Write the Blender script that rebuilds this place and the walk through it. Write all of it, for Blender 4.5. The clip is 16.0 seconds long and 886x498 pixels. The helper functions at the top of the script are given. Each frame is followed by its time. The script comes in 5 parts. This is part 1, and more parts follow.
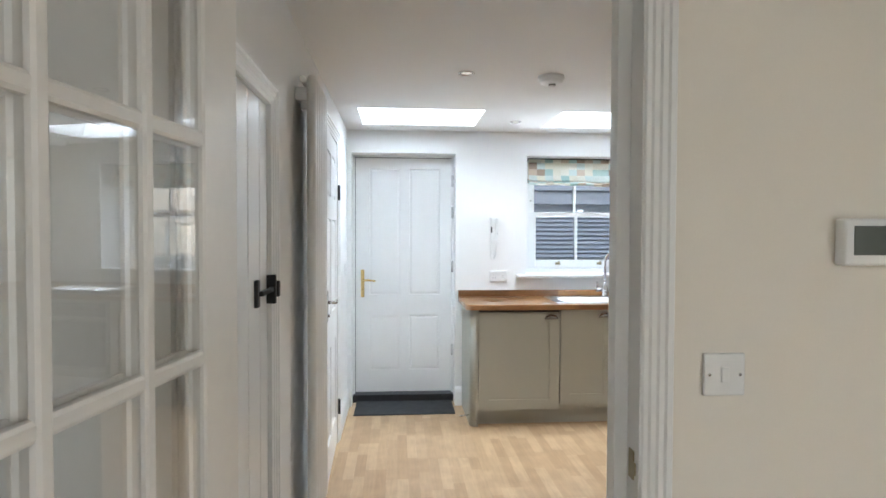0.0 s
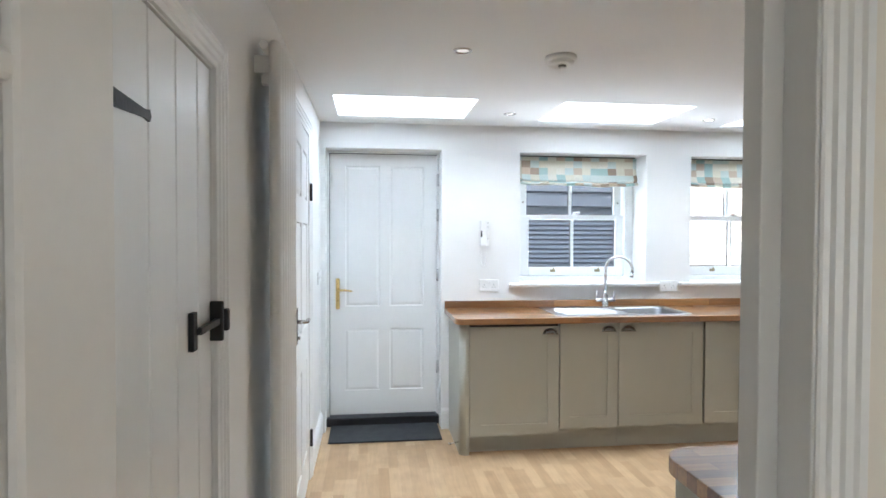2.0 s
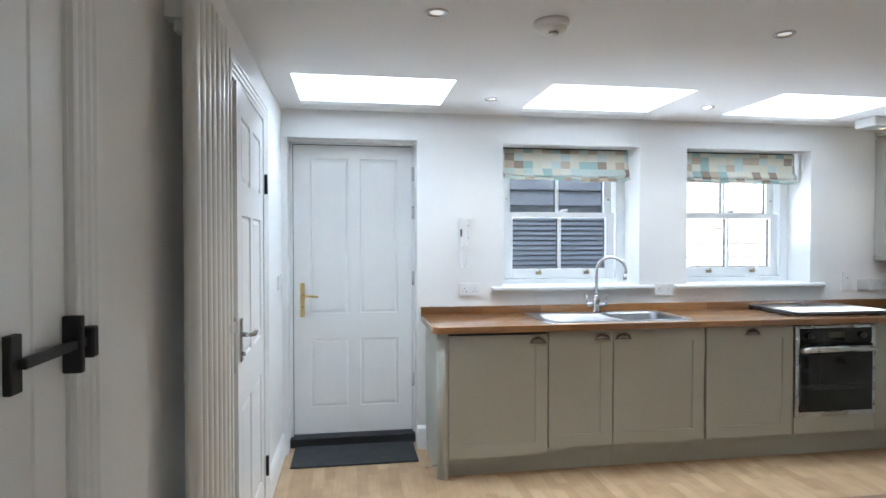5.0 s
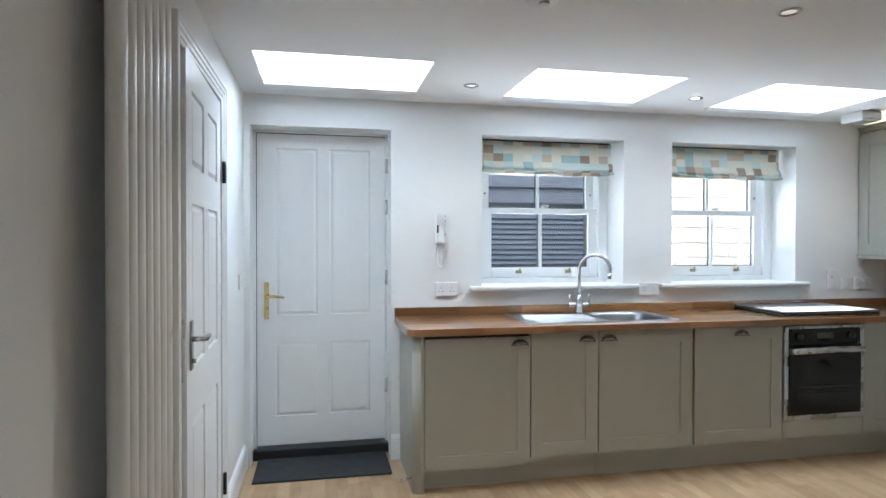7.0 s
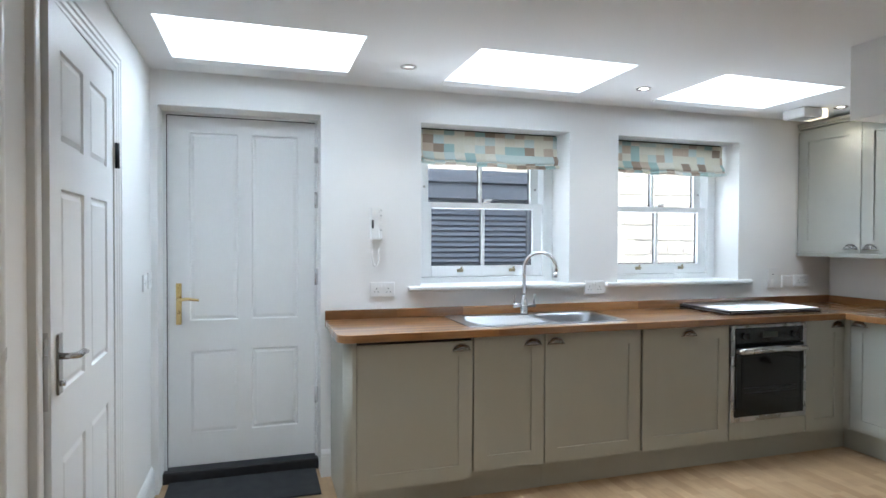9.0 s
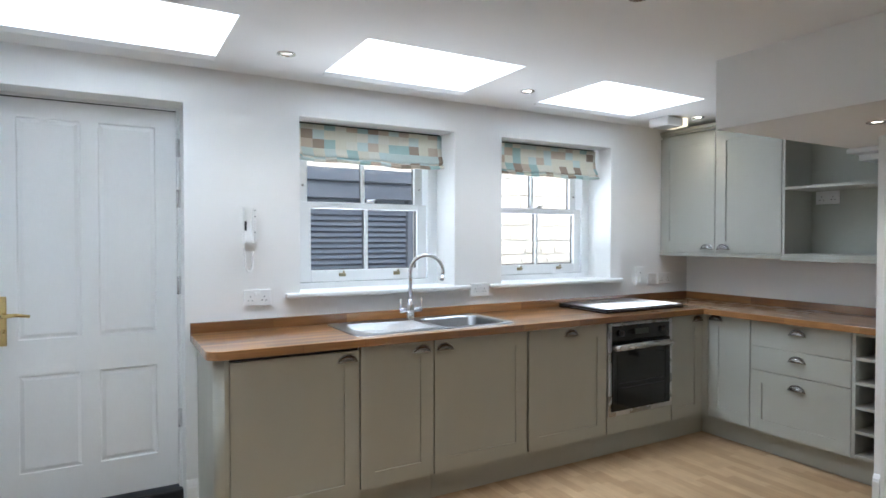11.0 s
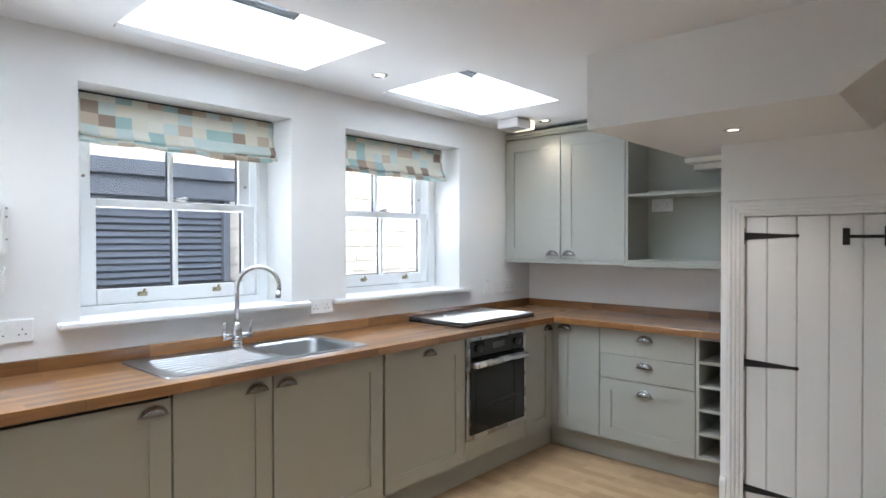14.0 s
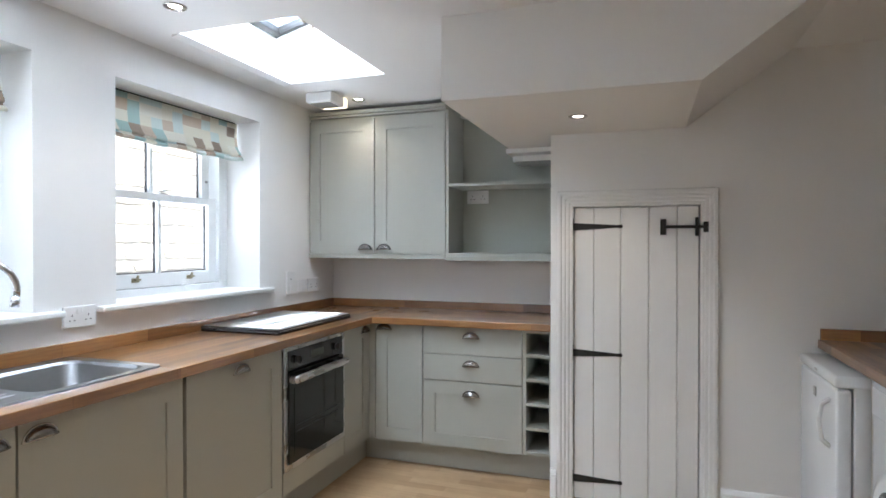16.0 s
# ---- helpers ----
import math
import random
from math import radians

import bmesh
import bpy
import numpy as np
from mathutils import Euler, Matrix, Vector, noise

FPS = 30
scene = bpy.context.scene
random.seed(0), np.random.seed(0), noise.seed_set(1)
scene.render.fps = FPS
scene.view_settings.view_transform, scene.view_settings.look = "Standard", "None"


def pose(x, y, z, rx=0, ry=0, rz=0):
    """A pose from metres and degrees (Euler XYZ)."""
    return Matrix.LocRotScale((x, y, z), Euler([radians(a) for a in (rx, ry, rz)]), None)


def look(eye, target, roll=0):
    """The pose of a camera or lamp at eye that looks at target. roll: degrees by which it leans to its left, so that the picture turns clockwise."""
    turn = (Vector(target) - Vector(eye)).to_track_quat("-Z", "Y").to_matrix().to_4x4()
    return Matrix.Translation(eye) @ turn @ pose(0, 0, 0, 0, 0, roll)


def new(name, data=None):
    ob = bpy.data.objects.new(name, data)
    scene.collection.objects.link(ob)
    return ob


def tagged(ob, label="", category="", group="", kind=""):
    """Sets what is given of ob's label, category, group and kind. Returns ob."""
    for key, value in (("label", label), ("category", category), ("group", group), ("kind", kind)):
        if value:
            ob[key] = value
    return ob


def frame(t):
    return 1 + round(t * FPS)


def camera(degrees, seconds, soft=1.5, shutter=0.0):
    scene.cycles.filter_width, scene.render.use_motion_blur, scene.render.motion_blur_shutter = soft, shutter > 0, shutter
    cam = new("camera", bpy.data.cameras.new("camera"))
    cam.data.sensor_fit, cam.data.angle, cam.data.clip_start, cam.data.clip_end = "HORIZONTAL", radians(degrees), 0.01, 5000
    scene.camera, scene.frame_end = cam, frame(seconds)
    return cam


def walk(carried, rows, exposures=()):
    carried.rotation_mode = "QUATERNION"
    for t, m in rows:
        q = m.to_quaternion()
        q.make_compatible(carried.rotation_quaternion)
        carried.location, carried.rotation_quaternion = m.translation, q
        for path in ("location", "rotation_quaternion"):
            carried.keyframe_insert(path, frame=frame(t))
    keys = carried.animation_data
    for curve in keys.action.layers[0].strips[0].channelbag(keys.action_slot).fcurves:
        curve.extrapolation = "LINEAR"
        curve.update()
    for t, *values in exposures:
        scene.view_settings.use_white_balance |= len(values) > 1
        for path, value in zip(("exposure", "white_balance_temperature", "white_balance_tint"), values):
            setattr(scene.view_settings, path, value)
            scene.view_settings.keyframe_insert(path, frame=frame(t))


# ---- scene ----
cam = camera(73.9, 16.0, soft=1.6)
PATH = [
    (0, (0.341, 0.506, 1.429), (0.495, 2.499, 1.376), 0.2),
    (0.5, (0.322, 0.7, 1.432), (0.489, 2.692, 1.379), 0.1),
    (1, (0.309, 0.839, 1.441), (0.501, 2.829, 1.389), 0.1),
    (1.5, (0.301, 0.923, 1.453), (0.516, 2.911, 1.403), 0.2),
    (2, (0.296, 0.997, 1.451), (0.539, 2.982, 1.404), 0.2),
    (2.5, (0.301, 1.054, 1.449), (0.568, 3.036, 1.402), 0.2),
    (3, (0.315, 1.119, 1.439), (0.601, 3.098, 1.394), 0.1),
    (3.5, (0.333, 1.193, 1.434), (0.632, 3.17, 1.395), 0.1),
    (4, (0.361, 1.262, 1.427), (0.663, 3.239, 1.392), 0.0),
    (6.5, (0.387, 1.583, 1.396), (0.743, 3.551, 1.368), 0.1),
    (7, (0.393, 1.64, 1.382), (0.795, 3.599, 1.356), 0.1),
    (7.5, (0.414, 1.708, 1.373), (0.864, 3.657, 1.347), -0.0),
    (8, (0.451, 1.789, 1.379), (0.943, 3.727, 1.344), 0.0),
    (10.3, (0.496, 2.033, 1.37), (1.302, 3.863, 1.342), 0.1),
    (10.5, (0.494, 2.053, 1.379), (1.346, 3.862, 1.348), -0.0),
    (11, (0.485, 2.096, 1.396), (1.472, 3.836, 1.359), 0.0),
    (11.5, (0.489, 2.131, 1.396), (1.592, 3.799, 1.362), 0.0),
    (12, (0.496, 2.18, 1.396), (1.708, 3.771, 1.362), -0.0),
    (12.5, (0.506, 2.237, 1.393), (1.802, 3.759, 1.359), -0.0),
    (13, (0.533, 2.341, 1.393), (1.888, 3.812, 1.36), -0.1),
    (13.5, (0.591, 2.485, 1.409), (1.992, 3.912, 1.38), 0.0),
    (14, (0.639, 2.621, 1.413), (2.114, 3.972, 1.39), -0.1),
    (14.5, (0.656, 2.785, 1.429), (2.257, 3.984, 1.414), 0.0),
    (15, (0.692, 2.941, 1.408), (2.435, 3.922, 1.409), 0.1),
    (15.5, (0.758, 3.067, 1.37), (2.594, 3.861, 1.371), 0.1),
    (16, (0.83, 3.183, 1.35), (2.721, 3.832, 1.334), 0.0),
]
EXPOSURE = [(0.0, 2.50, 5770, 6), (2.0, 2.51, 5670, 6), (4.0, 2.34, 5570, 6), (6.5, 2.04, 5560, 5), (8.2, 1.98, 5590, 5), (10.5, 1.97, 5670, 6), (16.0, 2.21, 5740, 8)]
walk(cam, [(t, look(eye, target, roll)) for t, eye, target, roll in PATH], EXPOSURE)

# ---- light ----
world = bpy.data.worlds.new("sky")
scene.world = world
world.use_nodes = True
wn = world.node_tree.nodes
sky = wn.new("ShaderNodeTexSky")
sky.sky_type, sky.sun_disc = "NISHITA", False
sky.sun_elevation, sky.sun_rotation = radians(30), radians(225)
sky.air_density, sky.dust_density = 1.0, 3.0
world.node_tree.links.new(sky.outputs["Color"], wn["Background"].inputs["Color"])
wn["Background"].inputs["Strength"].default_value = 0.15

sun = new("sun", bpy.data.lights.new("sun", "SUN"))
sun.data.energy, sun.data.angle, sun.data.color = 1.4, radians(10), (1.0, 0.96, 0.9)
sun.matrix_world = look((-6.1, -6.1, 5.0), (0.0, 0.0, 0.0))

SKYLIGHTS = [(0.070, 0.942), (1.478, 2.347), (2.891, 3.753)]
SKY_Y0, SKY_Y1 = 4.513, 5.112
for a, b in SKYLIGHTS:
    lamp = new("skylight_daylight", bpy.data.lights.new("skylight_daylight", "AREA"))
    lamp.data.shape, lamp.data.size, lamp.data.size_y = "RECTANGLE", 1.0, 0.84
    lamp.data.energy, lamp.data.color = 10.0, (0.87, 0.945, 1.0)
    lamp.matrix_world = pose((a + b) / 2, 4.86, 2.88, -30, 0, 0)
# two unseen warm fill lamps, added to brighten the hall and its doors
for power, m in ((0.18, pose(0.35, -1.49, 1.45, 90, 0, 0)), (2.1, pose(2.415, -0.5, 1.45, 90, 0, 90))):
    hall_fill = new("hall_fill_light", bpy.data.lights.new("hall_fill_light", "AREA"))
    hall_fill.data.shape, hall_fill.data.size, hall_fill.data.size_y = "RECTANGLE", 1.0, 1.1
    hall_fill.data.energy, hall_fill.data.color = power, (1.0, 0.955, 0.85)
    hall_fill.matrix_world = m
for x in (1.917, 3.291):
    # unseen lamp below sill height, added to throw light up onto the ceiling
    lamp = new("window_daylight", bpy.data.lights.new("window_daylight", "AREA"))
    lamp.data.shape, lamp.data.size, lamp.data.size_y = "RECTANGLE", 1.1, 0.5
    lamp.data.energy, lamp.data.color = 10.5, (0.95, 0.97, 1.0)
    lamp.matrix_world = look((x, 6.45, 0.50), (x, 5.4, 1.75))
    # unseen lamp above the window, standing in for light from the sky
    lamp = new("window_daylight", bpy.data.lights.new("window_daylight", "AREA"))
    lamp.data.shape, lamp.data.size, lamp.data.size_y = "RECTANGLE", 1.1, 0.7
    lamp.data.energy, lamp.data.color = 4.4, (0.88, 0.95, 1.0)
    lamp.matrix_world = look((x, 6.45, 2.75), (x, 5.5, 1.45))

SPOTS = [(0.70, 3.60, 2.27), (1.225, 4.905, 2.27), (2.655, 4.905, 2.27), (4.20, 4.905, 2.27), (2.16, 3.61, 2.27), (3.555, 3.472, 1.93)]
for x, y, z in SPOTS:
    lamp = new("spotlight_beam", bpy.data.lights.new("spotlight_beam", "SPOT"))
    lamp.data.energy, lamp.data.color, lamp.data.shadow_soft_size = 1.4 if y > 4 else 2.2 if x > 3 else 5.0, (1.0, 0.80, 0.60), 0.02
    lamp.data.spot_size, lamp.data.spot_blend = radians(110), 0.7
    lamp.matrix_world = pose(x, y, z - 0.012)


# ---- materials ----
def shader(name, color, rough=0.5, metal=0.0, vary=0.04, scale=6.0, bump=0.0, bump_scale=60.0, stretch=(1, 1, 1), coat=0.0, per_object=0.0):
    """A principled material with mottling at two scales, a fine relief and a gloss that varies."""
    m = bpy.data.materials.new(name)
    m.use_nodes = True
    t = m.node_tree
    p = t.nodes["Principled BSDF"]
    p.inputs["Metallic"].default_value = metal
    if coat:
        p.inputs["Coat Weight"].default_value = coat
        p.inputs["Coat Roughness"].default_value = 0.15
    geo = t.nodes.new("ShaderNodeNewGeometry")
    mp = t.nodes.new("ShaderNodeMapping")
    mp.inputs["Scale"].default_value = stretch
    t.links.new(geo.outputs["Position"], mp.inputs["Vector"])
    big = t.nodes.new("ShaderNodeTexNoise")
    big.inputs["Scale"].default_value, big.inputs["Detail"].default_value = scale, 4
    fine = t.nodes.new("ShaderNodeTexNoise")
    fine.inputs["Scale"].default_value, fine.inputs["Detail"].default_value = bump_scale, 6
    t.links.new(mp.outputs["Vector"], big.inputs["Vector"])
    t.links.new(mp.outputs["Vector"], fine.inputs["Vector"])
    both = t.nodes.new("ShaderNodeMath")
    both.operation = "ADD"
    t.links.new(big.outputs["Fac"], both.inputs[0])
    t.links.new(fine.outputs["Fac"], both.inputs[1])
    rng = t.nodes.new("ShaderNodeMapRange")
    rng.inputs["From Min"].default_value, rng.inputs["From Max"].default_value = 0.6, 1.4
    rng.inputs["To Min"].default_value, rng.inputs["To Max"].default_value = 1 - vary, 1 + vary
    t.links.new(both.outputs[0], rng.inputs["Value"])
    value = rng.outputs["Result"]
    if per_object:
        info = t.nodes.new("ShaderNodeObjectInfo")
        r2 = t.nodes.new("ShaderNodeMapRange")
        r2.inputs["To Min"].default_value, r2.inputs["To Max"].default_value = 1 - per_object, 1 + per_object
        t.links.new(info.outputs["Random"], r2.inputs["Value"])
        mul = t.nodes.new("ShaderNodeMath")
        mul.operation = "MULTIPLY"
        t.links.new(value, mul.inputs[0])
        t.links.new(r2.outputs["Result"], mul.inputs[1])
        value = mul.outputs[0]
    hsv = t.nodes.new("ShaderNodeHueSaturation")
    hsv.inputs["Color"].default_value = (*color, 1)
    t.links.new(value, hsv.inputs["Value"])
    t.links.new(hsv.outputs["Color"], p.inputs["Base Color"])
    rr = t.nodes.new("ShaderNodeMapRange")
    rr.inputs["From Min"].default_value, rr.inputs["From Max"].default_value = 0.3, 0.7
    rr.inputs["To Min"].default_value, rr.inputs["To Max"].default_value = rough * 0.9, min(1, rough * 1.1)
    t.links.new(big.outputs["Fac"], rr.inputs["Value"])
    t.links.new(rr.outputs["Result"], p.inputs["Roughness"])
    if bump:
        b = t.nodes.new("ShaderNodeBump")
        b.inputs["Strength"].default_value, b.inputs["Distance"].default_value = bump, 0.002
        t.links.new(fine.outputs["Fac"], b.inputs["Height"])
        t.links.new(b.outputs["Normal"], p.inputs["Normal"])
    return m


def glowing(name, color, strength):
    m = bpy.data.materials.new(name)
    m.use_nodes = True
    p = m.node_tree.nodes["Principled BSDF"]
    p.inputs["Base Color"].default_value = (0.8, 0.8, 0.8, 1)
    p.inputs["Emission Color"].default_value = (*color, 1)
    p.inputs["Emission Strength"].default_value = strength
    return m


def clear_glass(name, tint=(1, 1, 1), rough=0.0):
    m = bpy.data.materials.new(name)
    m.use_nodes = True
    p = m.node_tree.nodes["Principled BSDF"]
    p.inputs["Base Color"].default_value = (*tint, 1)
    p.inputs["Transmission Weight"].default_value = 1.0
    p.inputs["Roughness"].default_value = rough
    p.inputs["IOR"].default_value = 1.5
    return m


def staved_wood(name, along_x, light=(0.36, 0.172, 0.054), dark=(0.135, 0.055, 0.018)):
    """Oiled block worktop: staves about 40 mm wide, end-jointed, with grain along them."""
    m = bpy.data.materials.new(name)
    m.use_nodes = True
    t = m.node_tree
    p = t.nodes["Principled BSDF"]
    geo = t.nodes.new("ShaderNodeNewGeometry")
    mp = t.nodes.new("ShaderNodeMapping")
    mp.inputs["Rotation"].default_value = (0, 0, 0 if along_x else radians(90))
    t.links.new(geo.outputs["Position"], mp.inputs["Vector"])
    brick = t.nodes.new("ShaderNodeTexBrick")
    brick.offset, brick.inputs["Scale"].default_value = 0.37, 1.0
    brick.inputs["Brick Width"].default_value, brick.inputs["Row Height"].default_value = 0.42, 0.042
    brick.inputs["Mortar Size"].default_value, brick.inputs["Mortar Smooth"].default_value = 0.0006, 0.3
    brick.inputs["Color1"].default_value, brick.inputs["Color2"].default_value = (*light, 1), (*dark, 1)
    brick.inputs["Mortar"].default_value = (*[c * 0.7 for c in dark], 1)
    t.links.new(mp.outputs["Vector"], brick.inputs["Vector"])
    st = t.nodes.new("ShaderNodeMapping")
    st.inputs["Scale"].default_value = (6, 90, 90)
    t.links.new(mp.outputs["Vector"], st.inputs["Vector"])
    grain = t.nodes.new("ShaderNodeTexNoise")
    grain.inputs["Scale"].default_value, grain.inputs["Detail"].default_value = 1.0, 5
    t.links.new(st.outputs["Vector"], grain.inputs["Vector"])
    rng = t.nodes.new("ShaderNodeMapRange")
    rng.inputs["From Min"].default_value, rng.inputs["From Max"].default_value = 0.25, 0.75
    rng.inputs["To Min"].default_value, rng.inputs["To Max"].default_value = 0.78, 1.2
    t.links.new(grain.outputs["Fac"], rng.inputs["Value"])
    hsv = t.nodes.new("ShaderNodeHueSaturation")
    t.links.new(brick.outputs["Color"], hsv.inputs["Color"])
    t.links.new(rng.outputs["Result"], hsv.inputs["Value"])
    t.links.new(hsv.outputs["Color"], p.inputs["Base Color"])
    p.inputs["Roughness"].default_value = 0.30
    p.inputs["Coat Weight"].default_value = 1.0
    p.inputs["Coat IOR"].default_value = 1.6
    gloss = t.nodes.new("ShaderNodeMapRange")
    gloss.inputs["From Min"].default_value, gloss.inputs["From Max"].default_value = 0.30, 0.70
    gloss.inputs["To Min"].default_value, gloss.inputs["To Max"].default_value = 0.06, 0.16
    wear = t.nodes.new("ShaderNodeTexNoise")
    wear.inputs["Scale"].default_value, wear.inputs["Detail"].default_value = 7.0, 5
    t.links.new(mp.outputs["Vector"], wear.inputs["Vector"])
    t.links.new(wear.outputs["Fac"], gloss.inputs["Value"])
    t.links.new(gloss.outputs["Result"], p.inputs["Coat Roughness"])
    b = t.nodes.new("ShaderNodeBump")
    b.inputs["Strength"].default_value, b.inputs["Distance"].default_value = 0.12, 0.001
    t.links.new(grain.outputs["Fac"], b.inputs["Height"])
    t.links.new(b.outputs["Normal"], p.inputs["Normal"])
    return m


def laminate(name):
    """Pale three-strip floor: each strip its own tone, grain along y."""
    m = bpy.data.materials.new(name)
    m.use_nodes = True
    t = m.node_tree
    p = t.nodes["Principled BSDF"]
    geo = t.nodes.new("ShaderNodeNewGeometry")
    info = t.nodes.new("ShaderNodeObjectInfo")
    add = t.nodes.new("ShaderNodeMath")
    add.operation = "ADD"
    t.links.new(geo.outputs["Random Per Island"], add.inputs[0])
    t.links.new(info.outputs["Random"], add.inputs[1])
    frac = t.nodes.new("ShaderNodeMath")
    frac.operation = "FRACT"
    t.links.new(add.outputs[0], frac.inputs[0])
    ramp = t.nodes.new("ShaderNodeValToRGB")
    ramp.color_ramp.elements[0].color = (0.32, 0.205, 0.108, 1)
    ramp.color_ramp.elements[1].color = (0.43, 0.298, 0.172, 1)
    t.links.new(frac.outputs[0], ramp.inputs["Fac"])
    mp = t.nodes.new("ShaderNodeMapping")
    mp.inputs["Scale"].default_value = (70, 5, 1)
    t.links.new(geo.outputs["Position"], mp.inputs["Vector"])
    grain = t.nodes.new("ShaderNodeTexNoise")
    grain.inputs["Scale"].default_value, grain.inputs["Detail"].default_value, grain.inputs["Distortion"].default_value = 1.0, 6, 0.6
    t.links.new(mp.outputs["Vector"], grain.inputs["Vector"])
    blot = t.nodes.new("ShaderNodeTexNoise")
    blot.inputs["Scale"].default_value, blot.inputs["Detail"].default_value = 9.0, 4
    t.links.new(geo.outputs["Position"], blot.inputs["Vector"])
    mix = t.nodes.new("ShaderNodeMath")
    mix.operation = "ADD"
    t.links.new(grain.outputs["Fac"], mix.inputs[0])
    t.links.new(blot.outputs["Fac"], mix.inputs[1])
    rng = t.nodes.new("ShaderNodeMapRange")
    rng.inputs["From Min"].default_value, rng.inputs["From Max"].default_value = 0.6, 1.4
    rng.inputs["To Min"].default_value, rng.inputs["To Max"].default_value = 0.82, 1.16
    t.links.new(mix.outputs[0], rng.inputs["Value"])
    hsv = t.nodes.new("ShaderNodeHueSaturation")
    t.links.new(ramp.outputs["Color"], hsv.inputs["Color"])
    t.links.new(rng.outputs["Result"], hsv.inputs["Value"])
    t.links.new(hsv.outputs["Color"], p.inputs["Base Color"])
    p.inputs["Roughness"].default_value = 0.38
    b = t.nodes.new("ShaderNodeBump")
    b.inputs["Strength"].default_value, b.inputs["Distance"].default_value = 0.08, 0.001
    t.links.new(grain.outputs["Fac"], b.inputs["Height"])
    t.links.new(b.outputs["Normal"], p.inputs["Normal"])
    return m


def patchwork(name):
    """Blind fabric: woven squares in cream, tan, brown and duck-egg blue, laid out over the cloth's own UV metres."""
    m = bpy.data.materials.new(name)
    m.use_nodes = True
    t = m.node_tree
    p = t.nodes["Principled BSDF"]
    uv = t.nodes.new("ShaderNodeTexCoord")
    scale = t.nodes.new("ShaderNodeVectorMath")
    scale.operation = "MULTIPLY"
    scale.inputs[1].default_value = (1 / 0.070, 1 / 0.054, 0)
    t.links.new(uv.outputs["UV"], scale.inputs[0])
    cell = t.nodes.new("ShaderNodeVectorMath")
    cell.operation = "FLOOR"
    t.links.new(scale.outputs[0], cell.inputs[0])
    rnd = t.nodes.new("ShaderNodeTexWhiteNoise")
    rnd.noise_dimensions = "2D"
    t.links.new(cell.outputs[0], rnd.inputs["Vector"])
    ramp = t.nodes.new("ShaderNodeValToRGB")
    ramp.color_ramp.interpolation = "CONSTANT"
    stops = [(0.0, (0.76, 0.73, 0.61)), (0.20, (0.37, 0.29, 0.22)), (0.32, (0.64, 0.72, 0.68)), (0.54, (0.42, 0.57, 0.54)), (0.66, (0.60, 0.50, 0.39)), (0.80, (0.79, 0.77, 0.67))]
    el = ramp.color_ramp.elements
    while len(el) < len(stops):
        el.new(0.5)
    for e, (pos, c) in zip(el, stops):
        e.position, e.color = pos, (*c, 1)
    t.links.new(rnd.outputs["Value"], ramp.inputs["Fac"])
    weave = t.nodes.new("ShaderNodeTexNoise")
    weave.inputs["Scale"].default_value, weave.inputs["Detail"].default_value = 220, 3
    t.links.new(uv.outputs["UV"], weave.inputs["Vector"])
    rng = t.nodes.new("ShaderNodeMapRange")
    rng.inputs["To Min"].default_value, rng.inputs["To Max"].default_value = 0.8, 1.2
    t.links.new(weave.outputs["Fac"], rng.inputs["Value"])
    hsv = t.nodes.new("ShaderNodeHueSaturation")
    t.links.new(ramp.outputs["Color"], hsv.inputs["Color"])
    t.links.new(rng.outputs["Result"], hsv.inputs["Value"])
    t.links.new(hsv.outputs["Color"], p.inputs["Base Color"])
    p.inputs["Roughness"].default_value = 0.9
    b = t.nodes.new("ShaderNodeBump")
    b.inputs["Strength"].default_value, b.inputs["Distance"].default_value = 0.3, 0.0008
    t.links.new(weave.outputs["Fac"], b.inputs["Height"])
    t.links.new(b.outputs["Normal"], p.inputs["Normal"])
    return m


HALLPAINT = shader("hall_paint", (0.80, 0.755, 0.68), 0.75, vary=0.015, scale=1.5, bump=0.08, bump_scale=180)
PAINT = shader("wall_paint", (0.82, 0.815, 0.80), 0.75, vary=0.015, scale=1.5, bump=0.08, bump_scale=180)
CEIL = shader("ceiling_paint", (0.81, 0.81, 0.805), 0.8, vary=0.012, scale=1.2, bump=0.06, bump_scale=160)
GLOSS = shader("white_gloss_paint", (0.82, 0.82, 0.81), 0.33, vary=0.015, scale=5, bump=0.05, bump_scale=40, stretch=(3, 3, 1))
HALLDOOR = shader("cream_gloss_paint", (0.80, 0.77, 0.73), 0.35, vary=0.02, scale=5, bump=0.06, bump_scale=40)
UPVC = shader("white_upvc", (0.85, 0.86, 0.86), 0.25, vary=0.008, scale=4)
SAGE = shader("sage_cabinet_paint", (0.415, 0.415, 0.37), 0.42, vary=0.02, scale=5, bump=0.04, bump_scale=90, stretch=(2, 2, 1))
SAGE_IN = shader("sage_carcase", (0.43, 0.44, 0.385), 0.55, vary=0.02, scale=6)
OAK_X = staved_wood("oak_worktop_lengthways", True)
OAK_Y = staved_wood("oak_worktop_crossways", False)
FLOOR = laminate("laminate_floor")
FABRIC = patchwork("patchwork_fabric")
CHROME = shader("chrome", (0.75, 0.75, 0.76), 0.12, 1.0, vary=0.02)
STEEL = shader("brushed_steel", (0.60, 0.60, 0.60), 0.28, 1.0, vary=0.05, scale=10, bump=0.06, bump_scale=120, stretch=(1, 12, 1))
AGED_BRASS = shader("aged_brass", (0.36, 0.31, 0.20), 0.34, 1.0, vary=0.15, scale=40)
PEWTER = shader("worn_pewter", (0.52, 0.51, 0.50), 0.17, 1.0, vary=0.10, scale=40)
